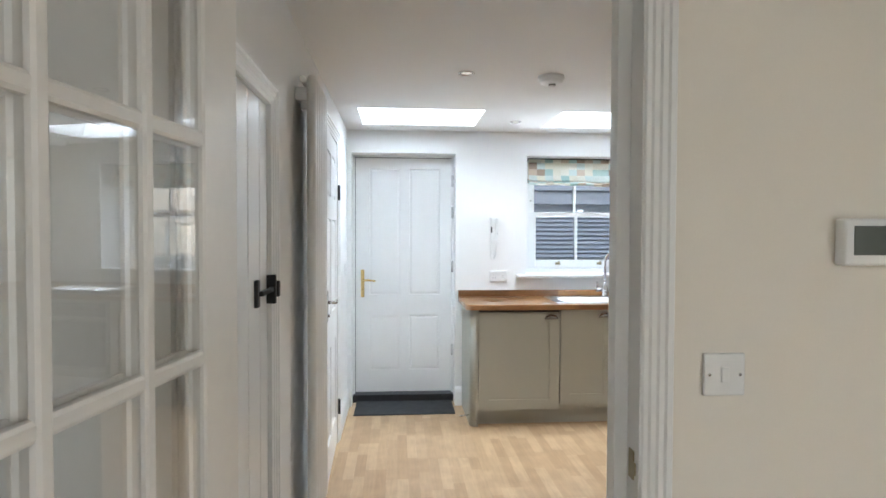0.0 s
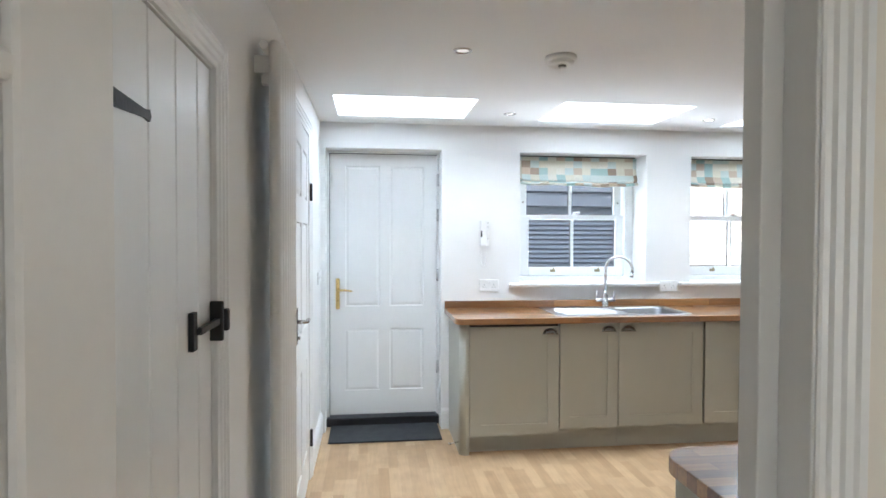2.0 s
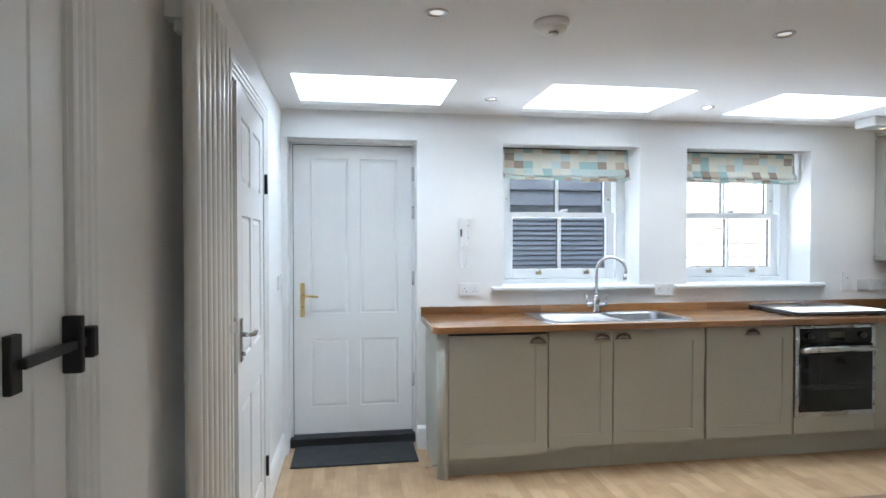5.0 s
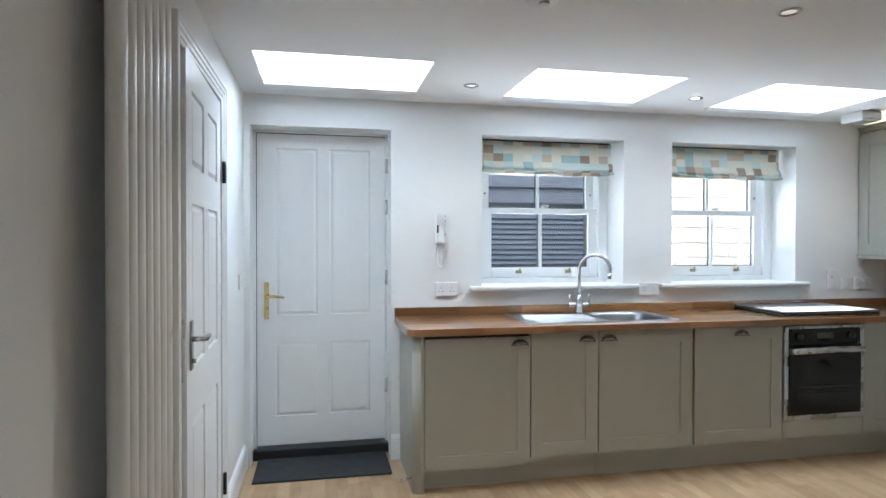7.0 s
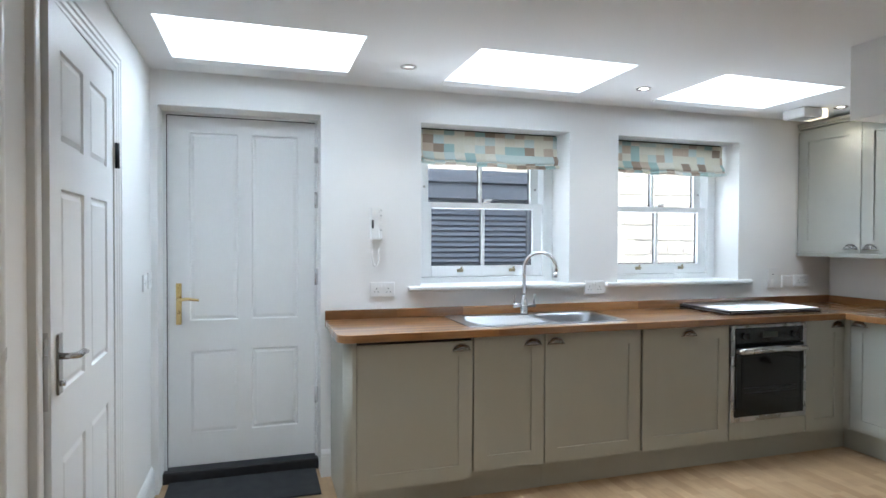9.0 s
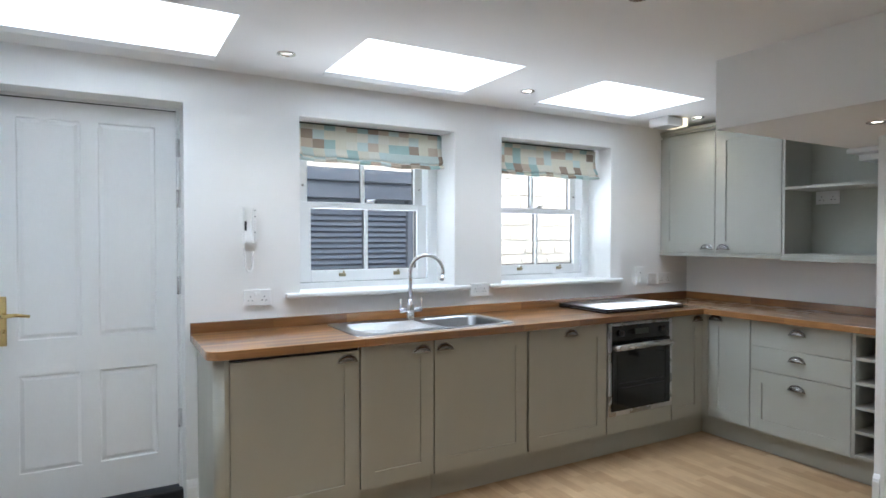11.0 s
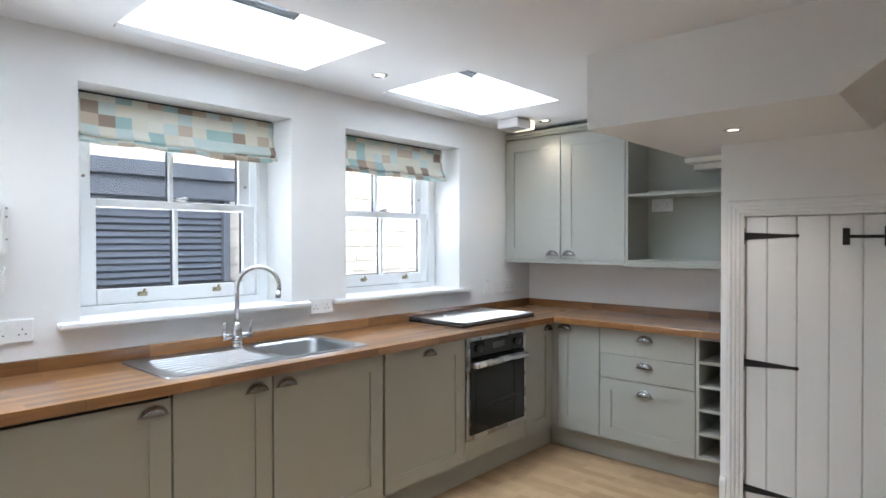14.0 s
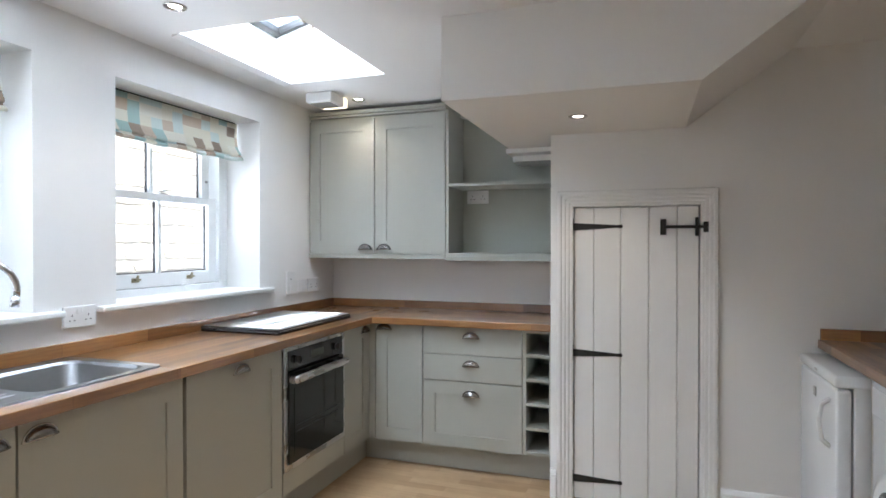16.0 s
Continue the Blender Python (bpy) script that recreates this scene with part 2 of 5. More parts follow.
SINKSTEEL = shader("satin_steel", (0.30, 0.305, 0.315), 0.33, 1.0, vary=0.04, scale=10)
# lighter copy of the sink steel, painting bright highlights along the drainer ribs
RIBSTEEL = shader("rib_highlight_steel", (0.55, 0.55, 0.56), 0.36, 1.0, vary=0.03, scale=10)
BRASS = shader("polished_brass", (0.72, 0.55, 0.25), 0.22, 1.0, vary=0.05, scale=30)
IRON = shader("black_iron", (0.018, 0.018, 0.018), 0.5, 0.3, vary=0.2, scale=30, bump=0.3, bump_scale=120)
BLACKGLASS = shader("black_glass", (0.012, 0.012, 0.013), 0.06, vary=0.02)
BLACK = shader("black_plastic", (0.02, 0.02, 0.022), 0.35, vary=0.05)
RUBBER = shader("charcoal_mat", (0.022, 0.023, 0.026), 0.85, vary=0.2, scale=14, bump=0.6, bump_scale=240)
PLASTIC = shader("white_plastic", (0.80, 0.80, 0.79), 0.3, vary=0.01)
ENAMEL = shader("white_enamel", (0.78, 0.80, 0.82), 0.22, vary=0.01)
RADPAINT = shader("radiator_enamel", (0.80, 0.795, 0.77), 0.30, vary=0.015, scale=4)
GREYPLATE = shader("grey_plastic", (0.28, 0.28, 0.27), 0.4, vary=0.05)
LCD = shader("lcd_screen", (0.09, 0.10, 0.085), 0.2, vary=0.05)
GLASS = clear_glass("window_glass")
OVENGLASS = shader("oven_glass", (0.012, 0.014, 0.014), 0.05, vary=0.02)
STONE = shader("pale_sandstone", (0.56, 0.51, 0.43), 0.9, vary=0.16, scale=7, bump=0.8, bump_scale=45, per_object=0.14)
MORTAR = shader("lime_mortar", (0.50, 0.47, 0.41), 0.95, vary=0.12, scale=12, bump=0.6, bump_scale=80)
SLATE = shader("anthracite_metal", (0.050, 0.058, 0.072), 0.42, vary=0.06, scale=3)
ASPHALT = shader("yard_paving", (0.19, 0.18, 0.165), 0.9, vary=0.15, scale=4, bump=0.5, bump_scale=60)
SPOTGLOW = glowing("lamp_glow", (1.0, 0.88, 0.72), 2.2)
SPOTDIM = glowing("shielded_lamp", (1.0, 0.88, 0.72), 0.12)
SILVER = shader("bright_wire", (0.86, 0.86, 0.86), 0.3, 1.0, vary=0.03)
TUBEGLOW = glowing("warm_tube_glow", (1.0, 0.80, 0.5), 0.6)


# ---- building helpers ----
def box(bm, x0, x1, y0, y1, z0, z1, bevel=0.0, seg=2):
    v = [bm.verts.new(c) for c in ((x0, y0, z0), (x1, y0, z0), (x1, y1, z0), (x0, y1, z0), (x0, y0, z1), (x1, y0, z1), (x1, y1, z1), (x0, y1, z1))]
    f = [bm.faces.new([v[i] for i in q]) for q in ((3, 2, 1, 0), (4, 5, 6, 7), (0, 1, 5, 4), (1, 2, 6, 5), (2, 3, 7, 6), (3, 0, 4, 7))]
    if bevel:
        edges = list({e for q in f for e in q.edges})
        bmesh.ops.bevel(bm, geom=edges, offset=bevel, segments=seg, affect="EDGES", profile=0.5)
    return bm


def boxes(*rows, bevel=0.0, seg=2):
    bm = bmesh.new()
    for r in rows:
        box(bm, *r, bevel=bevel, seg=seg)
    return bm


def lathe(profile, n=24, axis="z", centre=(0, 0, 0)):
    """A turned solid from (radius, height) pairs, open rings closed where the radius is 0."""
    bm = bmesh.new()
    rings = []
    for r, h in profile:
        if r < 1e-6:
            rings.append([bm.verts.new((0, 0, h))])
        else:
            rings.append([bm.verts.new((r * math.cos(2 * math.pi * i / n), r * math.sin(2 * math.pi * i / n), h)) for i in range(n)])
    for a, b in zip(rings, rings[1:]):
        for i in range(n):
            j = (i + 1) % n
            q = [a[i % len(a)], a[j % len(a)], b[j % len(b)], b[i % len(b)]]
            q = list(dict.fromkeys(q))
            if len(q) > 2:
                bm.faces.new(q)
    turn = {"z": Matrix(), "y": pose(0, 0, 0, -90), "x": pose(0, 0, 0, 0, 90)}[axis]
    bm.transform(Matrix.Translation(centre) @ turn)
    for f in bm.faces:
        f.smooth = True
    bmesh.ops.recalc_face_normals(bm, faces=bm.faces)
    return bm


def tube(points, r, n=10, closed_ends=True, bm=None):
    """A round bar along points."""
    bm = bm or bmesh.new()
    pts = [Vector(p) for p in points]
    rings = []
    side = None
    for i, p in enumerate(pts):
        d = (pts[min(i + 1, len(pts) - 1)] - pts[max(i - 1, 0)]).normalized()
        if side is None:
            side = d.orthogonal().normalized()
        side = (side - d * side.dot(d)).normalized()
        up = d.cross(side)
        rr = r[i] if isinstance(r, (list, tuple)) else r
        rings.append([bm.verts.new(p + rr * (side * math.cos(2 * math.pi * k / n) + up * math.sin(2 * math.pi * k / n))) for k in range(n)])
    for a, b in zip(rings, rings[1:]):
        for k in range(n):
            f = bm.faces.new((a[k], a[(k + 1) % n], b[(k + 1) % n], b[k]))
            f.smooth = True
    if closed_ends:
        bm.faces.new(rings[0][::-1])
        bm.faces.new(rings[-1])
    return bm


def extrude_profile(profile, a, b, place):
    """A moulding: profile points (u out, v up) swept straight from a to b by place(u, v, s)."""
    bm = bmesh.new()
    ra = [bm.verts.new(place(u, v, a)) for u, v in profile]
    rb = [bm.verts.new(place(u, v, b)) for u, v in profile]
    n = len(profile)
    for i in range(n):
        bm.faces.new((ra[i], ra[(i + 1) % n], rb[(i + 1) % n], rb[i]))
    bm.faces.new(ra)
    bm.faces.new(rb)
    bmesh.ops.recalc_face_normals(bm, faces=bm.faces)
    return bm


SHIFT = {}


def mesh_of(name, bm, material):
    me = bpy.data.meshes.new(name)
    bm.normal_update()
    bm.to_mesh(me)
    bm.free()
    me.materials.append(material)
    return me


def part(name, bm, material, parent, label=""):
    ob = new(name, mesh_of(name, bm, material))
    ob.parent = parent
    if parent.name in SHIFT:
        ob.matrix_parent_inverse = SHIFT[parent.name]
    return tagged(ob, label)


def thing(name, base, label, category, group="", kind="", world=True, m=None):
    """An empty at its base that carries parts; world: the parts are given in the world's metres."""
    ob = new(name)
    ob.empty_display_size = 0.05
    ob.matrix_basis = m if m is not None else Matrix.Translation(base)
    if world:
        SHIFT[ob.name] = Matrix.Translation(-Vector(base))
    return tagged(ob, label, category, group, kind)


def solid(name, bm, material, label="", category="", group="", kind="structure", m=None):
    ob = new(name, mesh_of(name, bm, material))
    if m is not None:
        ob.matrix_basis = m
    return tagged(ob, label, category, group, kind)


def smooth(bm):
    for f in bm.faces:
        f.smooth = True
    return bm

# ---- the rooms ----
XL, XR, XA = -0.07, 3.99, 4.665      # left wall, cupboard wall, alcove wall
YB, YH1, YH0 = 5.355, 1.742, 1.65     # back wall, hall wall's two faces
YRET, ZC = 3.66, 2.27                # return beside the alcove, ceiling
YOUT = 5.76                          # outer face of the back wall
D0, D1, DZ = -0.035, 0.819, 2.085    # back door opening
W = [(1.414, 2.420), (2.787, 3.795)]
WZ0, WZ1 = 1.085, 2.078

solid("floor_base", boxes((-1.3, 4.9, -1.6, YOUT, -0.20, -0.012)), MORTAR, "levelled screed under the floor boards", "floor")

bm = boxes((-0.45, D0, YB, YOUT, -0.1, 2.6), (D0, D1, YB, YOUT, DZ, 2.6), (D1, W[0][0], YB, YOUT, -0.1, 2.6), (W[0][0], W[0][1], YB, YOUT, -0.1, WZ0), (W[0][0], W[0][1], YB, YOUT, WZ1, 2.6),
           (W[0][1], W[1][0], YB, YOUT, -0.1, 2.6), (W[1][0], W[1][1], YB, YOUT, -0.1, WZ0), (W[1][0], W[1][1], YB, YOUT, WZ1, 2.6), (W[1][1], 5.0, YB, YOUT, -0.1, 2.6))
bmesh.ops.remove_doubles(bm, verts=bm.verts, dist=1e-5)
solid("wall_back", bm, PAINT, "white painted outer wall with door and two windows", "wall")

LD0, LD1, LDZ = 3.705, 4.52, 2.03     # six-panel door opening in the left wall
PD0, PD1, PDZ = 1.79, 2.430, 1.838    # plank cupboard opening in the left wall
solid("wall_left", boxes((-0.45, XL, YH1 - 0.14, PD0, -0.1, 2.6), (-0.45, XL, PD0, PD1, PDZ, 2.6), (-0.45, XL, PD1, LD0, -0.1, 2.6), (-0.45, XL, LD0, LD1, LDZ, 2.6), (-0.45, XL, LD1, YB, -0.1, 2.6),
                         (-0.45, -0.35, PD0, PD1, -0.1, PDZ), (-0.45, -0.35, LD0, LD1, -0.1, LDZ)), PAINT, "white painted wall with two door openings", "wall")
CD0, CD1, CDZ = 2.924, 3.542, 1.548  # cupboard under the stairs
# last box: unseen backing added to keep light out of the door gap
solid("wall_cupboard", boxes((XR, XR + 0.14, YH1, CD0, -0.1, 2.6), (XR, XR + 0.14, CD0, CD1, CDZ, 2.6), (XR, XR + 0.14, CD1, YRET, -0.1, 2.6), (XR + 0.14, 4.9, YRET - 0.1, YRET, -0.1, 2.6), (XR + 0.14, XR + 0.18, YH1, YRET - 0.1, -0.1, 2.6)), PAINT, "off-white painted wall beside the cupboard door", "wall")
# second box: unseen sheet closing the space behind against leaking light
solid("wall_alcove", boxes((XA, 4.9, YRET, YB, -0.1, 2.6), (4.9, 5.0, YH0, YB, -0.2, 2.6)), PAINT, "off-white painted wall behind the corner units", "wall")
DW0, DW1, DWZ = -0.02, 0.825, 2.05    # doorway to the hall
solid("wall_hall", boxes((DW1 + 0.025, 4.9, YH0, YH1, -0.1, 2.6), (-0.07, DW1 + 0.025, YH0, YH1, DWZ + 0.025, 2.6)), HALLPAINT, "cream painted wall between hall and kitchen", "wall")
solid("wall_hall_left", boxes((-0.60, -0.50, -1.5, YH0 - 0.02, -0.1, 2.6), (-0.60, -0.46, YH0 - 0.02, YH0, -0.1, 2.6)), HALLPAINT, "cream painted hall wall behind the open door", "wall")
# this wall and the end wall are unseen; their openings are added for light
solid("wall_hall_right", boxes((2.40, 2.50, -1.5, -1.0, -0.1, 2.6), (2.40, 2.50, 0.0, YH0, -0.1, 2.6), (2.40, 2.50, -1.0, 0.0, -0.1, 0.9), (2.40, 2.50, -1.0, 0.0, 2.0, 2.6)), HALLPAINT, "cream painted hall wall out of view, with an added opening for light", "wall")
solid("wall_hall_end", boxes((-0.5, -0.15, -1.6, -1.5, -0.1, 2.6), (0.85, 2.4, -1.6, -1.5, -0.1, 2.6), (-0.15, 0.85, -1.6, -1.5, -0.1, 0.9), (-0.15, 0.85, -1.6, -1.5, 2.0, 2.6)), HALLPAINT, "cream painted hall wall out of view, with an added opening for light", "wall")

# ceiling with three roof-light shafts
bm = bmesh.new()
xs = [-0.45, 0.070, 0.942, 1.478, 2.347, 2.891, 3.753, 4.9]
for i in range(7):
    if i % 2:
        box(bm, xs[i], xs[i + 1], YH1 - 0.06, SKY_Y0, ZC, 2.292)
        box(bm, xs[i], xs[i + 1], SKY_Y1, YOUT, ZC, 2.292)
    else:
        box(bm, xs[i], xs[i + 1], YH1 - 0.06, YOUT, ZC, 2.292)
solid("ceiling", bm, CEIL, "white painted plaster ceiling with roof light openings", "ceiling")
solid("ceiling_hall", boxes((-0.6, 4.9, -1.6, YH1 - 0.06, ZC, 2.292)), CEIL, "white painted hall ceiling", "ceiling")
for n, (a, b) in enumerate(SKYLIGHTS):
    w = thing("window_%d" % (n + 3), ((a + b) / 2, 4.8, ZC), "white roof light with plastered shaft and dark frame", "roof window", "roof lights", "structure")
    bm = bmesh.new()
    e = 0.003
    lo = [(a + e, SKY_Y0 + e, ZC + 0.001), (b - e, SKY_Y0 + e, ZC + 0.001), (b - e, SKY_Y1 - e, ZC + 0.001), (a + e, SKY_Y1 - e, ZC + 0.001)]
    hi = [(a + e, SKY_Y0 + e, 2.74), (b - e, SKY_Y0 + e, 2.74), (b - e, SKY_Y1 + 0.10, 2.56), (a + e, SKY_Y1 + 0.10, 2.56)]
    for k in range(4):
        p, q, r, s = (Vector(lo[k]), Vector(lo[(k + 1) % 4]), Vector(hi[(k + 1) % 4]), Vector(hi[k]))
        mid = Vector(((a + b) / 2, 4.8, 2.5))
        nrm = (q - p).cross(s - p).normalized()
        if nrm.dot(mid - p) > 0:
            nrm = -nrm
        f = [bm.verts.new(v) for v in (p, q, r, s)] + [bm.verts.new(v + nrm * 0.04) for v in (p, q, r, s)]
        for idx in ((0, 1, 2, 3), (7, 6, 5, 4), (0, 4, 5, 1), (1, 5, 6, 2), (2, 6, 7, 3), (3, 7, 4, 0)):
            bm.faces.new([f[i] for i in idx])
    bmesh.ops.recalc_face_normals(bm, faces=bm.faces)
    part("shaft_lining", bm, CEIL, w)
    tilt = pose((a + b) / 2, (SKY_Y0 + SKY_Y1 + 0.10) / 2, 2.630, -14.4, 0, 0)
    hw, hd = (b - a) / 2, 0.36
    bm = boxes((-hw - 0.03, hw + 0.03, -hd, -hd + 0.035, 0, 0.05), (-hw - 0.03, hw + 0.03, hd - 0.05, hd, 0, 0.05), (-hw - 0.03, -hw + 0.03, -hd + 0.035, hd - 0.05, 0, 0.05), (hw - 0.03, hw + 0.03, -hd + 0.035, hd - 0.05, 0, 0.05), bevel=0.003)
    bm.transform(tilt)
    fr = part("sash_frame", bm, BLACK, w, "dark grey roof window frame")
    bm = boxes((-hw, hw, -hd + 0.03, hd - 0.03, 0.02, 0.028))
    bm.transform(tilt)
    pane = part("pane", bm, GLASS, w)
    pane.visible_shadow = False
    cx = a + (0.417, 0.125, 0.11)[n]
    bm = boxes((cx - 0.025, cx + 0.03, SKY_Y0 + 0.003, SKY_Y0 + 0.018, 2.285, 2.335), (cx - 0.012, cx + 0.012, SKY_Y0 + 0.018, SKY_Y0 + 0.045, 2.290, 2.315), bevel=0.004)
    tube([(cx + 0.03, SKY_Y0 + 0.02, 2.325), (cx + 0.06, SKY_Y0 + 0.035, 2.31), (cx + 0.075, SKY_Y0 + 0.04, 2.287)], 0.004, 8, bm=bm)
    part("catch", bm, AGED_BRASS, w, "small dull brass window catch")

# unseen hall windows, added as openings for the hall's fill lamps
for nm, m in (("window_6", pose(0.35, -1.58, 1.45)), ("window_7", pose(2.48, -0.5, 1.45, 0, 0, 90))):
    w = thing(nm, (0, 0, 0), "white framed window added out of view in the hall", "window", kind="structure", world=False, m=m)
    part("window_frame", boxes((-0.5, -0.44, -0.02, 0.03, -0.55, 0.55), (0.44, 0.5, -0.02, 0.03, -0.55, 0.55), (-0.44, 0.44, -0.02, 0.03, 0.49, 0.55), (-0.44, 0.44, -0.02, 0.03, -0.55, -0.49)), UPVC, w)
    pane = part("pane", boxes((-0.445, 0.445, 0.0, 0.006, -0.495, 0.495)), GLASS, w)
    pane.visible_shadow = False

# boxed-in underside of the stairs
bm = bmesh.new()
prof = [(3.966, ZC + 0.05), (3.966, 1.93), (2.995, 1.93), (2.46, ZC + 0.05)]
ra = [bm.verts.new((3.092, y, z)) for y, z in prof]
rb = [bm.verts.new((4.664, y, z)) for y, z in prof]
for i in range(4):
    bm.faces.new((ra[i], ra[(i + 1) % 4], rb[(i + 1) % 4], rb[i]))
bm.faces.new(ra[::-1])
bm.faces.new(rb)
bmesh.ops.recalc_face_normals(bm, faces=bm.faces)
solid("ceiling_stair_soffit", bm, PAINT, "plastered soffit boxed under the staircase", "soffit")


# ---- mouldings ----
SKIRT = [(0, 0), (0.018, 0), (0.018, 0.115), (0.015, 0.122), (0.015, 0.132), (0.010, 0.142), (0.006, 0.15), (0, 0.155)]
ARCH = [(0.0, 0.0), (0.008, 0.0), (0.010, 0.005), (0.010, 0.016), (0.014, 0.022), (0.014, 0.036), (0.018, 0.042), (0.018, 0.056), (0.022, 0.062), (0.022, 0.076), (0.019, 0.080), (0.0, 0.080)]


def skirting(name, a, b, place):
    solid(name, extrude_profile(SKIRT, a, b, place), GLOSS, "white moulded skirting board", "skirting")


skirting("baseboard_left_1", LD1 + 0.085, YB, lambda u, v, s: (XL + u, s, v))
skirting("baseboard_left_2", PD1 + 0.09, LD0 - 0.09, lambda u, v, s: (XL + u, s, v))
skirting("baseboard_back", D1 + 0.0, 0.90, lambda u, v, s: (s, YB - u, v))
skirting("baseboard_cupboard", 2.46, CD0 - 0.09, lambda u, v, s: (XR - u, s, v))
skirting("baseboard_return", CD1 + 0.085, YRET - 0.0, lambda u, v, s: (XR - u, s, v))
skirting("baseboard_hall", DW1 + 0.10, 2.4, lambda u, v, s: (s, YH0 - u, v))


def architrave(name, lo, hi, top, face, out, axis, material=GLOSS, bottom=0.0, wide=1.0):
    """A mitred door surround: opening lo..hi along axis up to top, on the plane face, standing out by out (+1 or -1)."""
    t = thing(name, (face, (lo + hi) / 2, 0) if axis == "y" else ((lo + hi) / 2, face, 0), "white moulded door surround", "door frame", kind="structure")

    def at(s, z, u):
        return (face + out * u, s, z) if axis == "y" else (s, face + out * u, z)
    for side in (0, 1):
        bm = bmesh.new()
        rb, rt = [], []
        for u, v in [(u, v * wide) for u, v in ARCH]:
            s = lo - v if side == 0 else hi + v
            rb.append(bm.verts.new(at(s, bottom, u)))
            rt.append(bm.verts.new(at(s, top + v, u)))
        n = len(ARCH)
        for i in range(n):
            bm.faces.new((rb[i], rb[(i + 1) % n], rt[(i + 1) % n], rt[i]))
        bm.faces.new(rb)
        bm.faces.new(rt)
        bmesh.ops.recalc_face_normals(bm, faces=bm.faces)
        part("upright", bm, material, t)
    bm = bmesh.new()
    ra = [bm.verts.new(at(lo - v * wide, top + v * wide, u)) for u, v in ARCH]
    rb = [bm.verts.new(at(hi + v * wide, top + v * wide, u)) for u, v in ARCH]
    for i in range(n):
        bm.faces.new((ra[i], ra[(i + 1) % n], rb[(i + 1) % n], rb[i]))
    bm.faces.new(ra)
    bm.faces.new(rb)
    bmesh.ops.recalc_face_normals(bm, faces=bm.faces)
    part("head", bm, material, t)
    return t


architrave("trim_plank_cupboard", PD0, PD1, PDZ, XL, 1, "y", wide=0.85)
architrave("trim_panel_door", LD0, LD1, LDZ, XL, 1, "y")
architrave("trim_stair_cupboard", CD0, CD1, CDZ, XR, -1, "y")
architrave("trim_hall_doorway", DW0, DW1 + 0.004, DWZ, YH0, -1, "x", wide=0.75)

# lining of the hall doorway, with stops and strike plate
t = thing("trim_doorway_lining", (0.4, 1.74, 0), "white painted timber lining of the doorway", "door frame", kind="structure")
part("jamb", boxes((DW1, DW1 + 0.025, YH0 - 0.005, YH1 + 0.004, 0, DWZ), (DW1 - 0.030, DW1, YH0 + 0.052, YH1 + 0.001, 0, DWZ), bevel=0.002), GLOSS, t)
part("jamb", boxes((DW0 - 0.05, DW0, YH0 - 0.005, YH1 + 0.004, 0, DWZ), bevel=0.002), GLOSS, t)
part("head", boxes((DW0 - 0.05, DW1 + 0.025, YH0 - 0.005, YH1 + 0.004, DWZ, DWZ + 0.025), bevel=0.002), GLOSS, t)
part("strike_plate", boxes((DW1 - 0.003, DW1 - 0.0005, YH0 + 0.014, YH0 + 0.040, 0.925, 0.985), (DW1 - 0.006, DW1 - 0.003, YH0 + 0.000, YH0 + 0.016, 0.940, 0.965), bevel=0.0008), AGED_BRASS, t, "worn bronze strike plate")


# ---- doors ----
def panel_leaf(w, h, d, panels, steps=None, bevel=0.022, sink=0.010):
    """A door leaf from x 0..w, y 0..d, z 0..h with raised-and-fielded panels (x0, x1, z0, z1) on the side facing -y."""
    xs = sorted({0, w, *[p[0] for p in panels], *[p[1] for p in panels]})
    zs = sorted({0, h, *[p[2] for p in panels], *[p[3] for p in panels]})
    bm = bmesh.new()
    V = {(x, z): bm.verts.new((x, 0, z)) for x in xs for z in zs}
    marked = []
    for i in range(len(xs) - 1):
        for j in range(len(zs) - 1):
            f = bm.faces.new((V[xs[i], zs[j]], V[xs[i + 1], zs[j]], V[xs[i + 1], zs[j + 1]], V[xs[i], zs[j + 1]]))
            cx, cz = (xs[i] + xs[i + 1]) / 2, (zs[j] + zs[j + 1]) / 2
            if any(p[0] < cx < p[1] and p[2] < cz < p[3] for p in panels):
                marked.append(f)
    for f in marked:
        for width, depth in steps or ((0.006, sink), (0.008, 0.0), (bevel, -sink * 0.75)):
            bmesh.ops.inset_region(bm, faces=[f], thickness=width, depth=0)
            for v in f.verts:
                v.co.y += depth
    edge = [e for e in bm.edges if e.is_boundary]
    ext = bmesh.ops.extrude_edge_only(bm, edges=edge)
    for v in (g for g in ext["geom"] if isinstance(g, bmesh.types.BMVert)):
        v.co.y = d
    back = [e for e in bm.edges if e.is_boundary]
    bmesh.ops.contextual_create(bm, geom=back)
    bmesh.ops.recalc_face_normals(bm, faces=bm.faces)
    return bm


def lever_handle(parent, x, z, direction, material, m=Matrix(), plate_h=0.21, plate_w=0.036, lever=0.105):
    """A lever on a long backplate, on the face y 0 facing -y."""
    bm = boxes((x - plate_w / 2, x + plate_w / 2, -0.008, 0.0, z - plate_h * 0.62, z + plate_h * 0.38), bevel=0.004)
    bm.transform(m)
    h = part("handle_plate", bm, material, parent)
    d = direction
    bm = tube([(x, -0.006, z), (x, -0.040, z), (x + d * 0.012, -0.050, z), (x + d * 0.05, -0.052, z + 0.003), (x + d * lever, -0.048, z - 0.006)], [0.009, 0.009, 0.010, 0.009, 0.007], 12)
    bm.transform(m)
    part("lever", bm, material, h)
    bm = lathe([(0, 0), (0.008, 0), (0.008, 0.012), (0, 0.012)], 12, "y", (x, -0.018, z - 0.075))
    bm.transform(m)
    part("keyhole", bm, material, h)


